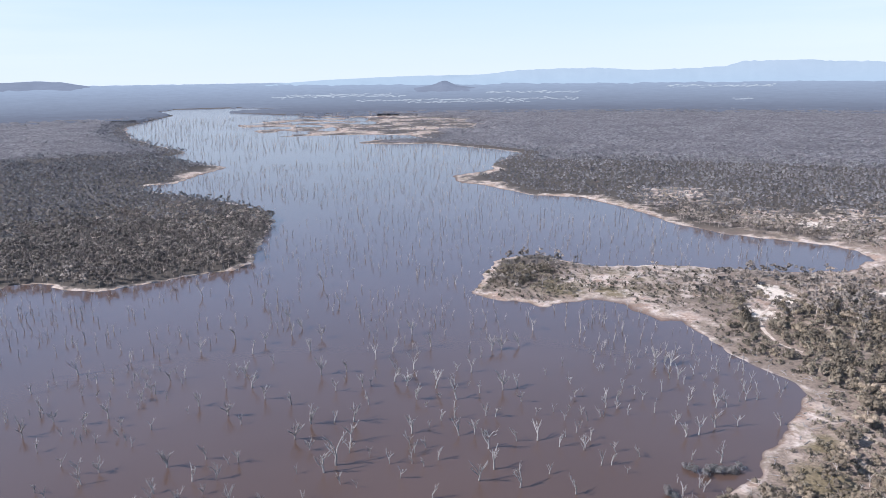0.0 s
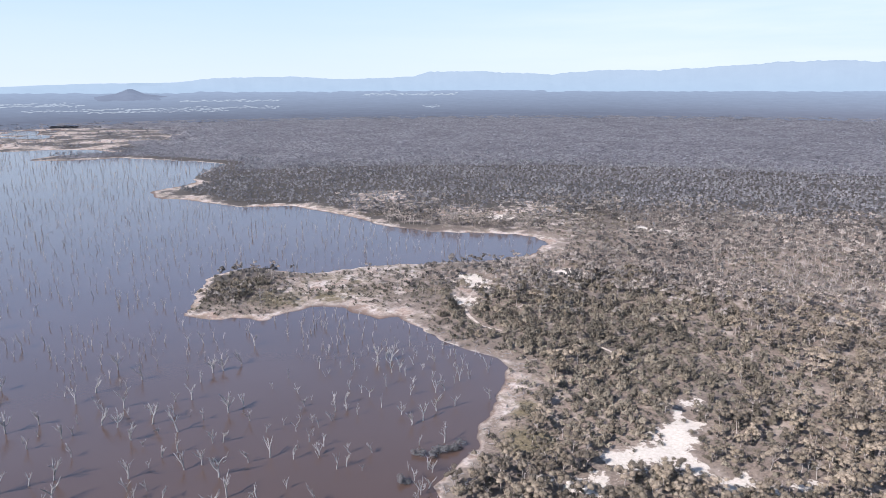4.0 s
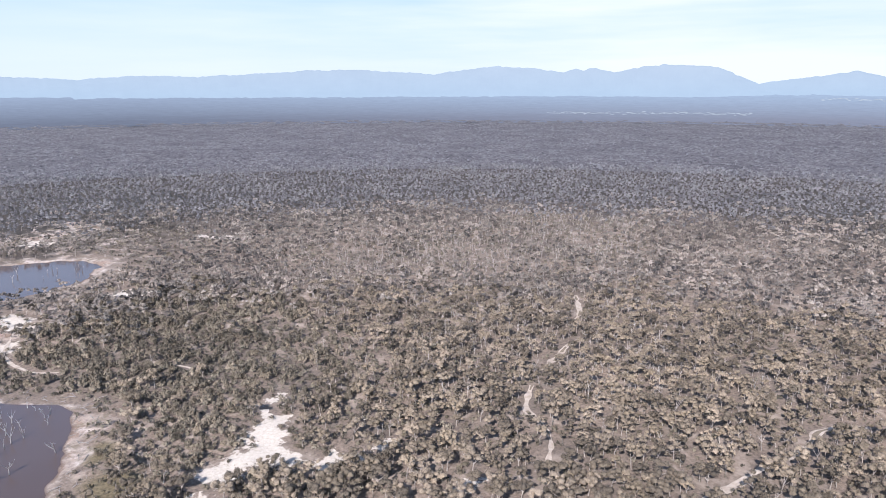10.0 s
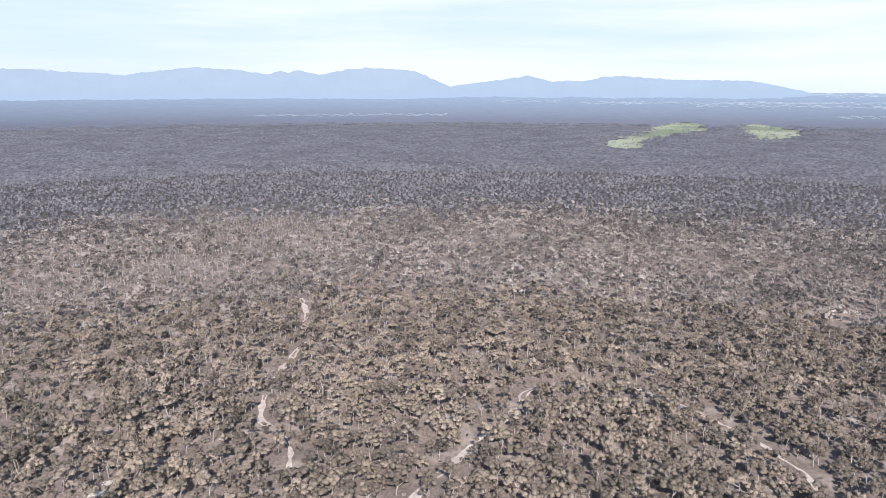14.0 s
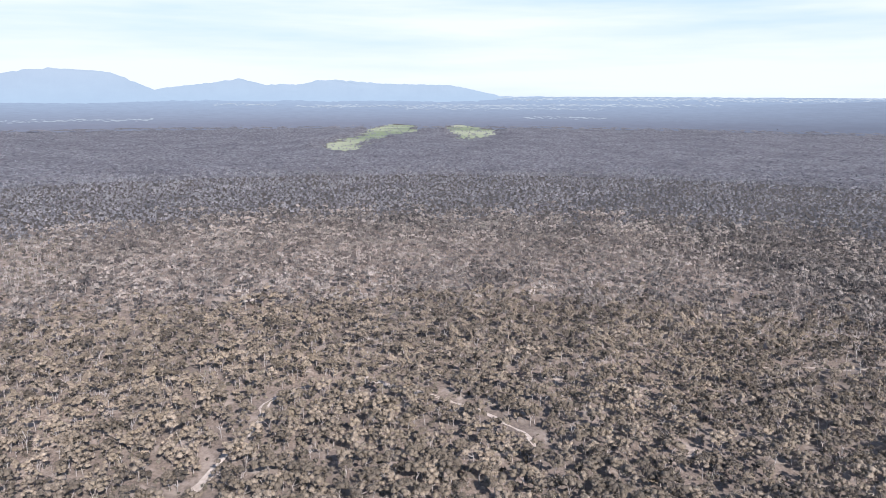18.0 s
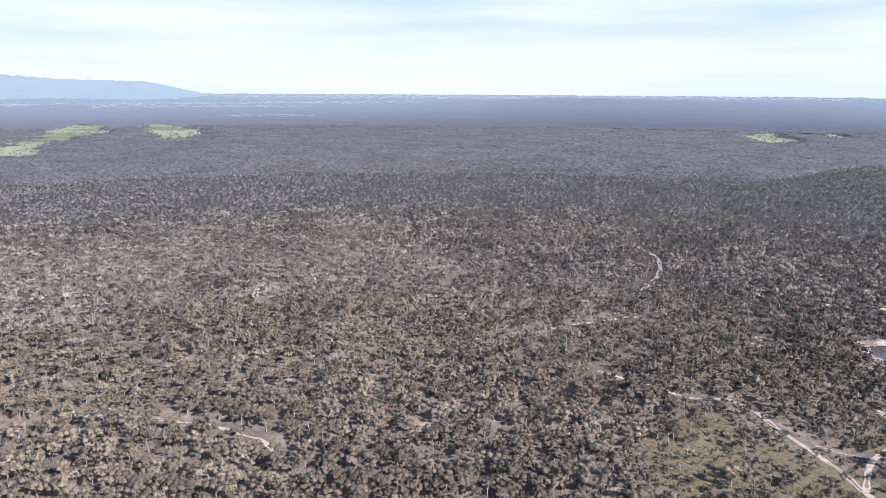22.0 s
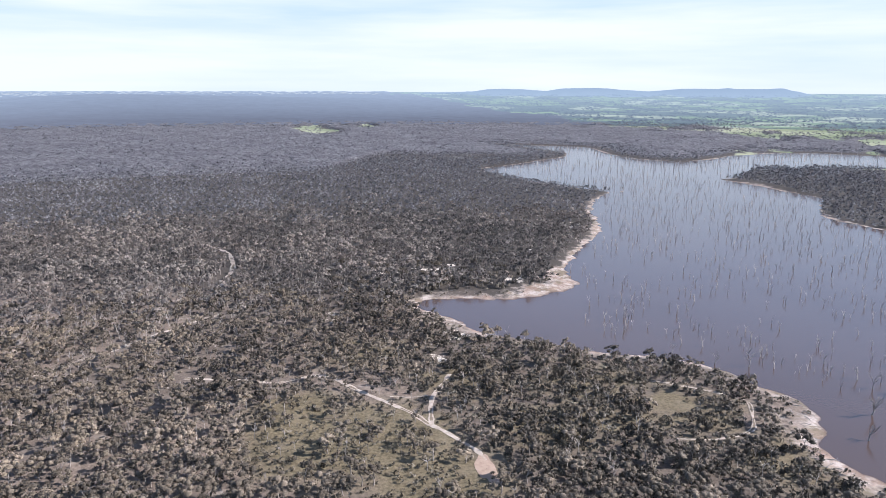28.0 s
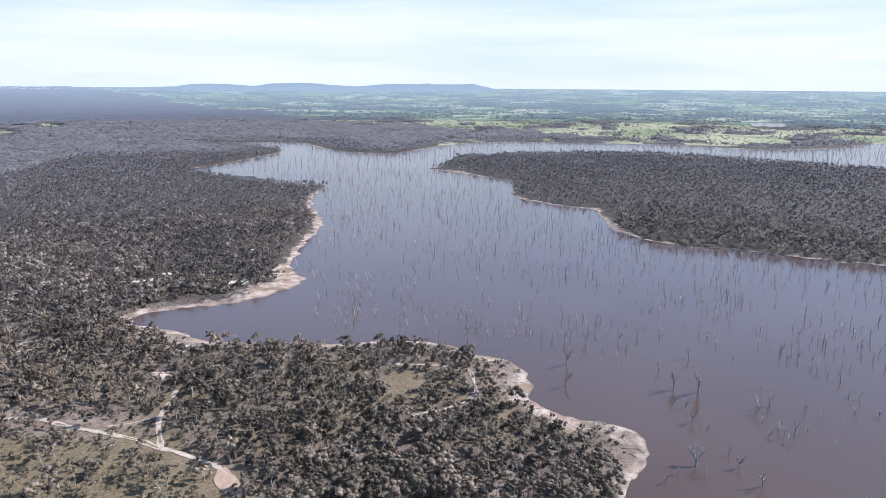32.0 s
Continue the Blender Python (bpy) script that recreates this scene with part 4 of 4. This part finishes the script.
# ---- woodland ----
p = jittered(4.65, 120, 430)
sd = shore_off(p)
young_wood = np.zeros(len(p))
for x, y, r in SOUTH_BUSH[:6]:
    young_wood = np.maximum(young_wood, np.clip(1.5 - np.hypot(p[:, 0] - x, p[:, 1] - y) / r, 0, 1))
opn = openness(p)
gaps = ripple(p, 38, 2) + 0.5 * ripple(p, 16, 3)
ok = tree_ok(p, sd) & (rng.random(len(p)) > 0.08 + 0.55 * young_wood + 0.8 * opn + 0.5 * (gaps > 0.6) + 0.5 * (np.hypot(p[:, 0] - 175, p[:, 1] - 210) < 75)) & ring_edge(p, 380, 0.1) & clear_of(p, 3.2) & (rng.random(len(p)) > 0.9 * zone(p, SCRUB)) & ~((p[:, 0] < 215) & (p[:, 1] > 345) & (rng.random(len(p)) < 0.97))
p, sd = p[ok], sd[ok]
tint = np.clip(0.27 + 0.3 * eastern(p) + 0.2 * ripple(p, 60, 0) + rng.normal(0, 0.26, len(p)), 0, 1)
z, size = height(p, sd), rng.uniform(0.55, 1.1, len(p))
close = np.hypot(*p.T) < 262
scattered("woodland", [near_tree(100 + i, 200, 0.29) for i in range(16)], p[close], z[close], size[close], [LEAF_NEAR, BARK], tint[close], "grey-green eucalypt woodland with pale forked trunks", "woodland")
scattered("woodland", [near_tree(130 + i, 84, 0.46, 1) for i in range(16)], p[~close], z[~close], size[~close], [LEAF_NEAR, BARK], tint[~close], "dense grey-brown eucalypt woodland with pale trunks", "woodland")
for step, r0, r1, lo, hi, make, words in ((4.6, 335, 720, 380, 640, mid_tree, "grey-brown eucalypt woodland of rounded crowns"), (5.5, 560, 1150, 640, 1000, mid_tree_far, "dense grey-brown eucalypt woodland reaching into the distance")):
    p = jittered(step, r0, r1 + 120)
    sd = shore_off(p)
    ok = tree_ok(p, sd) & (rng.random(len(p)) > 0.24 - 0.24 * denseness(p) + (0.7 if lo < 500 else 0.3) * openness(p)) & ~ring_edge(p, lo, 0.1) & ring_edge(p, hi * (1 + 0.24 * (hi > 900) * shaded(p)), 0.12)
    p, sd = p[ok], sd[ok]
    tint = np.clip(0.22 + 0.32 * eastern(p) + 0.2 * ripple(p, 110, 0) + rng.normal(0, 0.3, len(p)), 0, 1)
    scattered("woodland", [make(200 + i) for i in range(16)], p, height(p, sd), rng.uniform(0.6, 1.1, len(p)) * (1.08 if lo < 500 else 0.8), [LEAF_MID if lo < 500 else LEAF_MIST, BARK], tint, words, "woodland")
p = jittered(9.5, 850, 2400)
sd = shore_off(p)
ok = tree_ok(p, sd) & ~ring_edge(p, 1000, 0.12)
edge = (sd < 70) | in_any(p, PADDOCKS) | flats(p) | farmland(p) | (np.hypot(*p.T) < 1120)
ok &= edge | (rng.random(len(p)) < 0.22)
p, sd = p[ok], sd[ok]
tint = np.clip(0.35 + 0.3 * eastern(p) + 0.2 * ripple(p, 220, 0) + rng.normal(0, 0.2, len(p)), 0, 1)
scattered("woodland", [far_clump(300 + i, 6.5, 7.3, 1.35) for i in range(16)], p, height(p, sd), rng.uniform(0.5, 0.95, len(p)), [LEAF_FAR], tint, "far eucalypt treetops standing above the forest, tinted blue-grey for haze", "woodland")
ca = np.radians(np.arange(-225, 37, 0.28))
cr = np.exp(np.arange(math.log(985), math.log(2330), 0.0085))
p = np.column_stack([(-np.sin(ca)[None, :] * cr[:, None]).ravel(), (np.cos(ca)[None, :] * cr[:, None]).ravel()])
p = p + rng.uniform(-1.4, 1.4, p.shape)
sd = shore_off(p)
closed = np.clip((sd - 18) / 60, 0, 1) * np.where(flats(p), 0.0, 1.0) * np.where(in_any(wavering(p), PADDOCKS, 8.0), 0.0, 1.0)
closed *= np.where(farmland(p), np.clip((ripple(p, 260, 2) + 0.7 * ripple(p, 120, 3) - 0.4) / 0.4, 0, 1), 1.0)
closed *= np.clip((np.hypot(*p.T) - 985 - 245 * shaded(p)) / 80, 0, 1)
cz = height(p, sd) - 1.2 + closed * (6.4 + 0.7 * ripple(p, 60, 2) + rng.normal(0, 1.1, len(p))) - 5.0 * (closed == 0)
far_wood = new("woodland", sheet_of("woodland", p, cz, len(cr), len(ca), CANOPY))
tagged(far_wood, "closed treetops of the far forest, paled to grey-brown for haze", "woodland", "", "stuff")
ca = np.radians(np.arange(-226, 40, 0.36))
cr = np.exp(np.linspace(math.log(2180), math.log(4860), 62))
p = np.column_stack([(-np.sin(ca)[None, :] * cr[:, None]).ravel(), (np.cos(ca)[None, :] * cr[:, None]).ravel()])
sd = shore_off(p)
far_r = np.hypot(*p.T)
crest = np.interp(np.degrees(np.arctan2(-p[:, 0], p[:, 1])) % 360, [194, 200, 204, 210, 215, 220, 223.5, 227, 231, 236, 242], [-1.3, -1.0, -0.9, -0.75, -0.64, -0.55, -0.66, -0.85, -1.0, -1.15, -1.4])
swell = np.clip(EYE + np.tan(np.radians(crest)) * 4060 - rise(np.full(len(p), 4060.0)) - 7.5, 0, None)      # the long wooded rise in the south-east
swell = swell * np.interp(far_r, [2300, 2700, 3300, 3800, 4000, 4060, 4150, 4300], [0, 0.1, 0.42, 0.85, 0.98, 1.0, 0.8, 0.0])
farm = farmland(p)
cz = np.where((sd < 12) | in_any(p, PADDOCKS), -12, np.where(farm, rise(far_r) + 1.0, rise(far_r) + swell + 7.5 + 1.6 * ripple(p, 90, 2) + rng.normal(0, 0.9, len(p))))
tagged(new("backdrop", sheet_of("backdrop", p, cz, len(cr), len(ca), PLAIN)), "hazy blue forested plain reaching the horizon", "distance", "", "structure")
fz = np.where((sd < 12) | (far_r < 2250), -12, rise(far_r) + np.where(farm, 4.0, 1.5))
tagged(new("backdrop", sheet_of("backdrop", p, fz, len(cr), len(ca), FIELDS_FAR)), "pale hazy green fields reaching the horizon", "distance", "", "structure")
p = jittered(19.0, 2300, 4700)
p = p[farmland(p)]
grove = ripple(p, 240, 2) + 0.6 * ripple(p, 100, 3)
p = p[(grove > 0.3) | (rng.random(len(p)) < 0.1)]
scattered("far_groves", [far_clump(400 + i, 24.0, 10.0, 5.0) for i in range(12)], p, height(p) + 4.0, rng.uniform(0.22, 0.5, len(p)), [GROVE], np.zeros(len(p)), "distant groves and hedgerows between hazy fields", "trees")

# ---- slender pale saplings ----
p = jittered(4.6, 170, 640)
sd = shore_off(p)
grey = zone(p, [(420, 225, 70), (500, 180, 70), (370, 290, 50), (560, 195, 60), (215, -330, 50), (250, -300, 50), (300, 120, 60)])
r = np.hypot(*p.T)
ok = tree_ok(p, sd) & (rng.random(len(p)) < 0.55 * grey + 0.16 * (r < 430) * (0.4 + 0.6 * (ripple(p, 50, 1) > 0))) & (zone(p, SCRUB) < 0.5)
p, sd = p[ok], sd[ok]
scattered("bare_saplings", [bare_tree(150 + i) for i in range(12)], p, height(p, sd), rng.uniform(0.6, 1.15, len(p)), [SAPLING], np.zeros(len(p)), "slender pale leafless saplings among the woodland", "saplings")

# ---- low shrubs ----
p = jittered(2.9, 165, 400)
sd = shore_off(p)
opn = openness(p)
knoll = np.hypot((p[:, 0] - 46) / 1.3, p[:, 1] - 408) < 17
scrub = np.zeros(len(p))
for x, y, r in ((180, 205, 62), (200, 265, 52), (160, 295, 36), (225, 150, 50), (150, 160, 36)):
    scrub = np.maximum(scrub, np.clip(1.4 - np.hypot(p[:, 0] - x, p[:, 1] - y) / r, 0, 1))
for x, y, r in SOUTH_BUSH[:6]:
    scrub = np.maximum(scrub, np.clip(1.5 - np.hypot(p[:, 0] - x, p[:, 1] - y) / r, 0, 1))
ok = tree_ok(p, sd, -0.6, 3.0 + 3 * np.clip(ripple(p, 15, 2), -0.5, 1)) & (knoll | (rng.random(len(p)) < 0.33 + 0.6 * scrub + 0.5 * (opn > 0.2) * (ripple(p, 20, 1) > -0.45)))
p, sd = p[ok], sd[ok]
tint = np.clip(rng.normal(0.4, 0.3, len(p)), 0, 1)
scattered("heath", [shrub(500 + i, 16, 0.42) for i in range(12)], p, height(p, sd), rng.uniform(0.6, 1.55, len(p)) * (1 - 0.15 * (openness(p) > 0.25)) * (1 + 0.9 * (np.hypot((p[:, 0] - 46) / 1.3, p[:, 1] - 408) < 14)), [LEAF_HEATH], tint, "low dull olive heath shrubs among dry grass", "shrubs")

p = jittered(3.6, 380, 640)
p = p[openness(p) > 0.15]
sd = shore_off(p)
ok = tree_ok(p, sd, -0.6, 5.0) & (rng.random(len(p)) < 0.75) & (ripple(p, 24, 2) > -0.55)
p, sd = p[ok], sd[ok]
scattered("heath", [shrub(520 + i, 14, 0.42) for i in range(12)], p, height(p, sd), rng.uniform(0.6, 1.5, len(p)), [LEAF_HEATH], np.clip(rng.normal(0.4, 0.3, len(p)), 0, 1), "pale dull heath shrubs on open ground", "shrubs")

# ---- dense dark thickets of young trees ----
THICKET = [(-30, -225, 42), (10, -245, 48), (-70, -205, 28), (40, -275, 36), (-20, -285, 30), (0, -195, 34), (30, -218, 20), (65, -300, 26)]
THICKET += [(x, y, 1.15 * r) for x, y, r in SCRUB]
THICKET += [(46, 408, 15), (58, 412, 10), (150, 185, 16), (196, 160, 11), (188, 174, 8), (140, 141, 10), (153, 133, 9), (128, 158, 7), (158, 222, 20), (190, 300, 36), (150, 300, 22), (100, -400, 60), (170, 178, 10)]
p = jittered(3.3, 165, 470)
sd = shore_off(p)
near_t = np.zeros(len(p))
for x, y, r in THICKET:
    near_t = np.maximum(near_t, np.clip(1.5 - np.hypot(p[:, 0] - x, p[:, 1] - y) / r, 0, 1))
ok = tree_ok(p, sd, -0.3) & (rng.random(len(p)) < np.where(p[:, 1] < 0, 0.4, 0.8) * near_t * np.clip(0.75 + 0.7 * ripple(p, 26, 0), 0.15, 1))
p, sd = p[ok], sd[ok]
tint = np.clip(rng.normal(0.25, 0.22, len(p)) + 0.22 * (p[:, 1] > 0), 0, 1)
young = []
for i in range(12):
    g = np.random.default_rng(620 + i)
    v, t, _ = shrub(560 + i, 86, 0.2)
    v, t = joined([(v, t)] + [lump((g.uniform(-0.55, 0.55), g.uniform(-0.55, 0.55), 0.6), 0.62, 0.9, g, 4, 1) for _ in range(3)])
    v[:, 2] *= 1.3
    young.append((v, t, np.zeros(len(t), int)))
scattered("thicket", young, p, height(p, sd), rng.uniform(0.8, 2.0, len(p)) * (1 + 0.35 * (rng.random(len(p)) < 0.2)), [LEAF_SHRUB], tint, "dense dark olive thicket of young trees and tall shrubs", "shrubs")

# ---- drowned dead trees ----
DROWNED = [(-123, 230, 7), (-168, 296, 6), (-137, 281, 6), (-134, 258, 4), (-125, 292, 5), (-110, 292, 7), (-122, 295, 3), (-78, 188, 7), (-89, 196, 8), (-71, 190, 6), (-78, 201, 6), (-93, 239, 6), (-80, 232, 8), (-73, 224, 4), (-95, 233, 3), (-77, 254, 7), (-69, 244, 7), (-86, 289, 7), (-74, 278, 5), (-83, 301, 6), (-60, 291, 7), (-58, 240, 7), (-52, 214, 9), (-45, 206, 5), (-47, 224, 8), (-40, 225, 5), (-35, 197, 11), (-38, 192, 9), (-32, 211, 8), (-33, 225, 8), (-29, 238, 5), (-30, 281, 8), (-23, 289, 8)]
DROWNED += [(-51, 266, 8), (-41, 269, 7), (-43, 251, 7), (-21, 258, 8), (-15, 254, 7), (-10, 242, 7), (-4, 252, 9), (-13, 270, 8), (-12, 216, 8), (-18, 197, 5), (-32, 186, 4), (-27, 184, 3), (-14, 189, 5), (-6, 295, 8), (-15, 310, 8), (-99, 308, 8), (-74, 312, 8), (-69, 320, 7), (-58, 307, 7), (-79, 331, 7), (-136, 374, 8), (-125, 385, 7), (-98, 362, 8), (-93, 369, 7), (-71, 393, 9), (-57, 357, 7), (-154, 269, 8), (-148, 265, 5), (-147, 217, 6), (-124, 184, 4), (-124, 198, 5), (-131, 226, 6), (-142, 228, 5)]
DROWNED += [(-116, 224, 4), (5, 241, 9), (11, 266, 7), (14, 205, 9), (15, 193, 8), (10, 187, 8), (22, 183, 7), (31, 210, 8), (24, 210, 6), (10, 215, 6), (5, 214, 7), (56, 202, 5), (63, 199, 5), (81, 220, 5), (81, 211, 6), (86, 212, 7), (87, 195, 7), (94, 217, 7), (102, 218, 5), (90, 234, 5), (100, 232, 6), (104, 232, 5), (117, 218, 6), (23, 249, 8), (29, 251, 6), (43, 313, 8), (35, 294, 8), (26, 290, 7), (21, 290, 8), (22, 327, 7), (15, 330, 6), (73, 244, 4), (75, 239, 5)]
DROWNED += [(70, 249, 4), (38, 179, 6), (33, 228, 4), (29, 239, 6), (15, 228, 5), (18, 227, 5), (5, 268, 6), (95, 269, 8), (90, 273, 8), (94, 271, 6)]
DROWNED += [(-101, -306, 6), (-104, -298, 7), (-113, -294, 8), (-123, -308, 6), (-96, -272, 9), (-89, -250, 7), (-120, -267, 3), (-133, -259, 6), (-131, -241, 8), (-140, -238, 11), (-118, -286, 4), (-111, -185, 9), (-103, -182, 3), (-97, -178, 3), (-111, -179, 4), (-59, -310, 7), (-45, -310, 6), (-27, -318, 5), (-153, -270, 6), (-141, -299, 6), (-129, -294, 6)]


def dead_limbs(seed, high, sides=5, fine=True):
    """Trunk and forked bare branches of a drowned tree, each as corners and triangles."""
    g = np.random.default_rng(seed)
    lean = g.normal(0, 0.07, 2) * high
    stem = np.array([lean[0], lean[1], high * g.uniform(0.12, 0.4)])
    out = [limb((0, 0, -1.5), stem, 0.037 * high, 0.024 * high, sides, 0.1, 3 if fine else 1)]
    for i in range(int(g.integers(3, 7))):
        a = g.uniform(0, 6.28)
        reach = high * g.uniform(0.14, 0.42)
        start = stem * g.uniform(0.65, 1.0)
        tip = start + np.array([reach * math.cos(a), reach * math.sin(a), high * g.uniform(0.35, 0.62)])
        pieces = [limb(start, tip, 0.02 * high, 0.008 * high, sides, 0.05 * high * g.normal(), 3 if fine else 1)]
        for _ in range(4 if fine else 1):
            k = g.uniform(0.4, 0.8)
            mid = start + (tip - start) * k
            b = a + g.normal(0, 1.0)
            end = mid + high * np.array([0.13 * math.cos(b), 0.13 * math.sin(b), g.uniform(0.06, 0.2)])
            pieces.append(limb(mid, end, 0.0095 * high, 0.004 * high, 3))
        out.append(joined(pieces))
    return out


def dead_thing(seed):
    root = tagged(new("dead_tree"), "bleached bare dead tree standing in the brown lake water", "dead tree", "drowned trees in the lake")
    for i, (v, t) in enumerate(dead_limbs(seed, 7.0)):
        part("trunk" if i == 0 else "branch", mesh_of("trunk" if i == 0 else "branch", v, t, [DEAD_WOOD]), root)
    return root


dead_makers = [dead_thing(700 + i) for i in range(14)]
spots = [(x, y, h) for x, y, h in DROWNED]
p = jittered(5.4, 165, 420)
sd = shore_off(p)
crowd = ripple(p, 70, 1) + 0.6 * ripple(p, 28, 3)
bay = np.hypot(p[:, 0] - 105, (p[:, 1] - 300) * 0.7) < 48
ok = (sd < -1.5) & ((crowd > 0.15) | bay) & (rng.random(len(p)) < 0.6) & ((p[:, 1] > 0) | (p[:, 0] < -120) | (sd < -22))
for x, y, h in spots:
    ok &= np.hypot(p[:, 0] - x, p[:, 1] - y) > 7
p = p[ok]
p = p[np.argsort(np.hypot(*p.T) + rng.uniform(0, 120, len(p)))]
more = 290 - len(spots)
spots += [(x, y, h) for (x, y), h in zip(p[:more], rng.uniform(2.5, 6.0, more))]
for i, (x, y, h) in enumerate(spots):
    k = 1.12 * h / 7.0
    m = pose(x, y, 0.0, 0, 0, rng.uniform(0, 360))
    if i < len(dead_makers):
        ob = dead_makers[i]
        ob.matrix_world = m
    else:
        ob = copy_thing(dead_makers[(i * 5) % len(dead_makers)], m)
    ob.scale = (k, k, k)
rest = p[more:]
q = jittered(9.6, 420, 1000)
qs = shore_off(q)
crowd = ripple(q, 150, 1) + 0.6 * ripple(q, 45, 3)
q = q[(qs < -4) & (crowd > -0.5)]
q = np.concatenate([rest, q])


def dead_kind(seed):
    g = np.random.default_rng(seed)
    stem = np.array([g.normal(0, 0.5), g.normal(0, 0.5), 2.6])
    pieces = [limb((0, 0, -1), stem, 0.3, 0.2)]
    for _ in range(4):
        a, r = g.uniform(0, 6.28), g.uniform(0.8, 2.6)
        pieces.append(limb(stem * g.uniform(0.7, 1), stem + np.array([r * math.cos(a), r * math.sin(a), g.uniform(1.5, 3.6)]), 0.14, 0.05))
    v, t = joined(pieces)
    return v, t, np.zeros(len(t), int)


scattered("dead_trees", [dead_kind(800 + i) for i in range(12)], q, np.zeros(len(q)), rng.uniform(0.35, 0.9, len(q)), [DEAD_WOOD], np.zeros(len(q)), "hundreds of bare drowned trees standing in the lake", "dead trees")
q = jittered(15.0, 1000, 2300)
qs = shore_off(q)
q = q[(qs < -8) & (ripple(q, 260, 1) > -0.5) & (rng.random(len(q)) < 0.75)]
slim = []
for i in range(8):
    g = np.random.default_rng(860 + i)
    v, t = joined([limb((0, 0, -1), (g.normal(0, 0.4), g.normal(0, 0.4), 8), 0.5, 0.26), limb((0, 0, 3.5), (g.normal(0, 1.5), g.normal(0, 1.5), 7.5), 0.22, 0.1)])
    slim.append((v, t, np.zeros(len(t), int)))
scattered("dead_trees", slim, q, np.zeros(len(q)), rng.uniform(0.4, 0.85, len(q)), [DEAD_WOOD], np.zeros(len(q)), "far bare drowned trees like thin posts in the lake", "dead trees")

# ---- shrubs standing alone on the sand, the knoll and the heath ----
bush_meshes = []
for i in range(8):
    v, t, _ = shrub(580 + i, 120, 0.2)
    bush_meshes.append(mesh_of("shrub", v, t, [LEAF_SHRUB], None, np.full(len(v), 0.15 + 0.08 * i)))
p = jittered(6.0, 172, 440)
sd = shore_off(p)
sandy = in_any(p, SAND, 3.0) & (depth_in(p, SAND[0]) < 4)
open_g = (openness(p) > 0.3) & (np.hypot(*p.T) < 330)
knoll = np.hypot((p[:, 0] - 46) / 1.4, p[:, 1] - 405) < 24
take = (sd > 4) & (sandy | knoll | (open_g & (rng.random(len(p)) < 0.5)))
few = rng.permutation(np.nonzero(take & ~knoll)[0])[:190]
take = np.concatenate([np.nonzero(take & knoll)[0], few])
p, sd = p[take], sd[take]
z = height(p, sd)
for i in range(len(p)):
    k = rng.uniform(0.7, 1.6) * (1.8 if math.hypot((p[i, 0] - 46) / 1.3, p[i, 1] - 408) < 17 else 1.0)
    ob = tagged(new("shrub", bush_meshes[i % 8]), "rounded dark olive shrub on dry sandy ground", "shrub", "single shrubs of the open ground")
    ob.matrix_world = pose(p[i, 0], p[i, 1], z[i] - 0.1, 0, 0, rng.uniform(0, 360)) @ Matrix.Diagonal((k, k, k, 1))

# ---- grey bushes standing in the shallows ----
for i, (x, y, k) in enumerate(((83, 190, 1.3), (86, 188.5, 1.5), (89, 189, 1.3), (80, 188.5, 1.4), (77, 190.5, 1.2), (91, 190.5, 1.1), (75, 192, 0.9), (65, 178, 1.3), (67, 177, 0.9))):
    v, t, _ = shrub(540 + i, 560, 0.1)
    ob = tagged(new("water_bush", mesh_of("water_bush", v, t, [LEAF_GREY], None, np.full(len(v), 0.2))), "rounded grey leafless bush standing in shallow water", "bush", "grey bushes in the shallows")
    ob.matrix_world = pose(x, y, -0.3, 0, 0, 40 * i) @ Matrix.Diagonal((1.5 * k, 1.5 * k, 1.35 * k, 1))

# ---- driftwood on the drawdown shore ----
logs = []
for i in range(6):
    g = np.random.default_rng(640 + i)
    length = g.uniform(2.2, 5.5)
    pieces = [limb((0, 0, 0.12), (length, 0, 0.14), 0.13, 0.06, 6, 0.2, 4), limb((length * 0.6, 0, 0.2), (length * 0.85, 1.1, 0.7), 0.09, 0.03, 5)]
    logs.append(mesh_of("driftwood_log", *joined(pieces), [DEAD_WOOD]))
q = jittered(4.0, 175, 330)
qs = shore_off(q)
q, qs = q[(qs > 2) & (qs < 10)], qs[(qs > 2) & (qs < 10)]
take = rng.permutation(len(q))[:130]
qz = height(q, qs)
for i in take:
    ob = tagged(new("driftwood_log", logs[int(i) % 6]), "bleached driftwood log lying on the bare shore", "log", "driftwood on the shore")
    ob.matrix_world = pose(q[i, 0], q[i, 1], qz[i] - 0.05, 0, 0, rng.uniform(0, 360))

# ---- fallen sticks and flood litter ----
sticks = []
for i in range(8):
    g = np.random.default_rng(660 + i)
    length = g.uniform(0.8, 2.4)
    v, t = joined([limb((0, 0, 0.04), (length, g.normal(0, 0.2), 0.1), 0.05, 0.02), limb((length * 0.4, 0, 0.06), (length * 0.7, g.normal(0, 0.5), 0.25), 0.03, 0.012)])
    sticks.append((v, t, np.zeros(len(t), int)))
q = jittered(2.2, 172, 420)
qs = shore_off(q)
ok = (qs > 0.6) & (qs < 13) & (rng.random(len(q)) < 0.4) & (ripple(q, 12, 3) > -0.4)
q, qs = q[ok], qs[ok]
scattered("flood_litter", sticks, q, height(q, qs), rng.uniform(0.6, 1.4, len(q)), [DEAD_WOOD], np.zeros(len(q)), "bleached sticks and flood litter along the shore", "sticks")
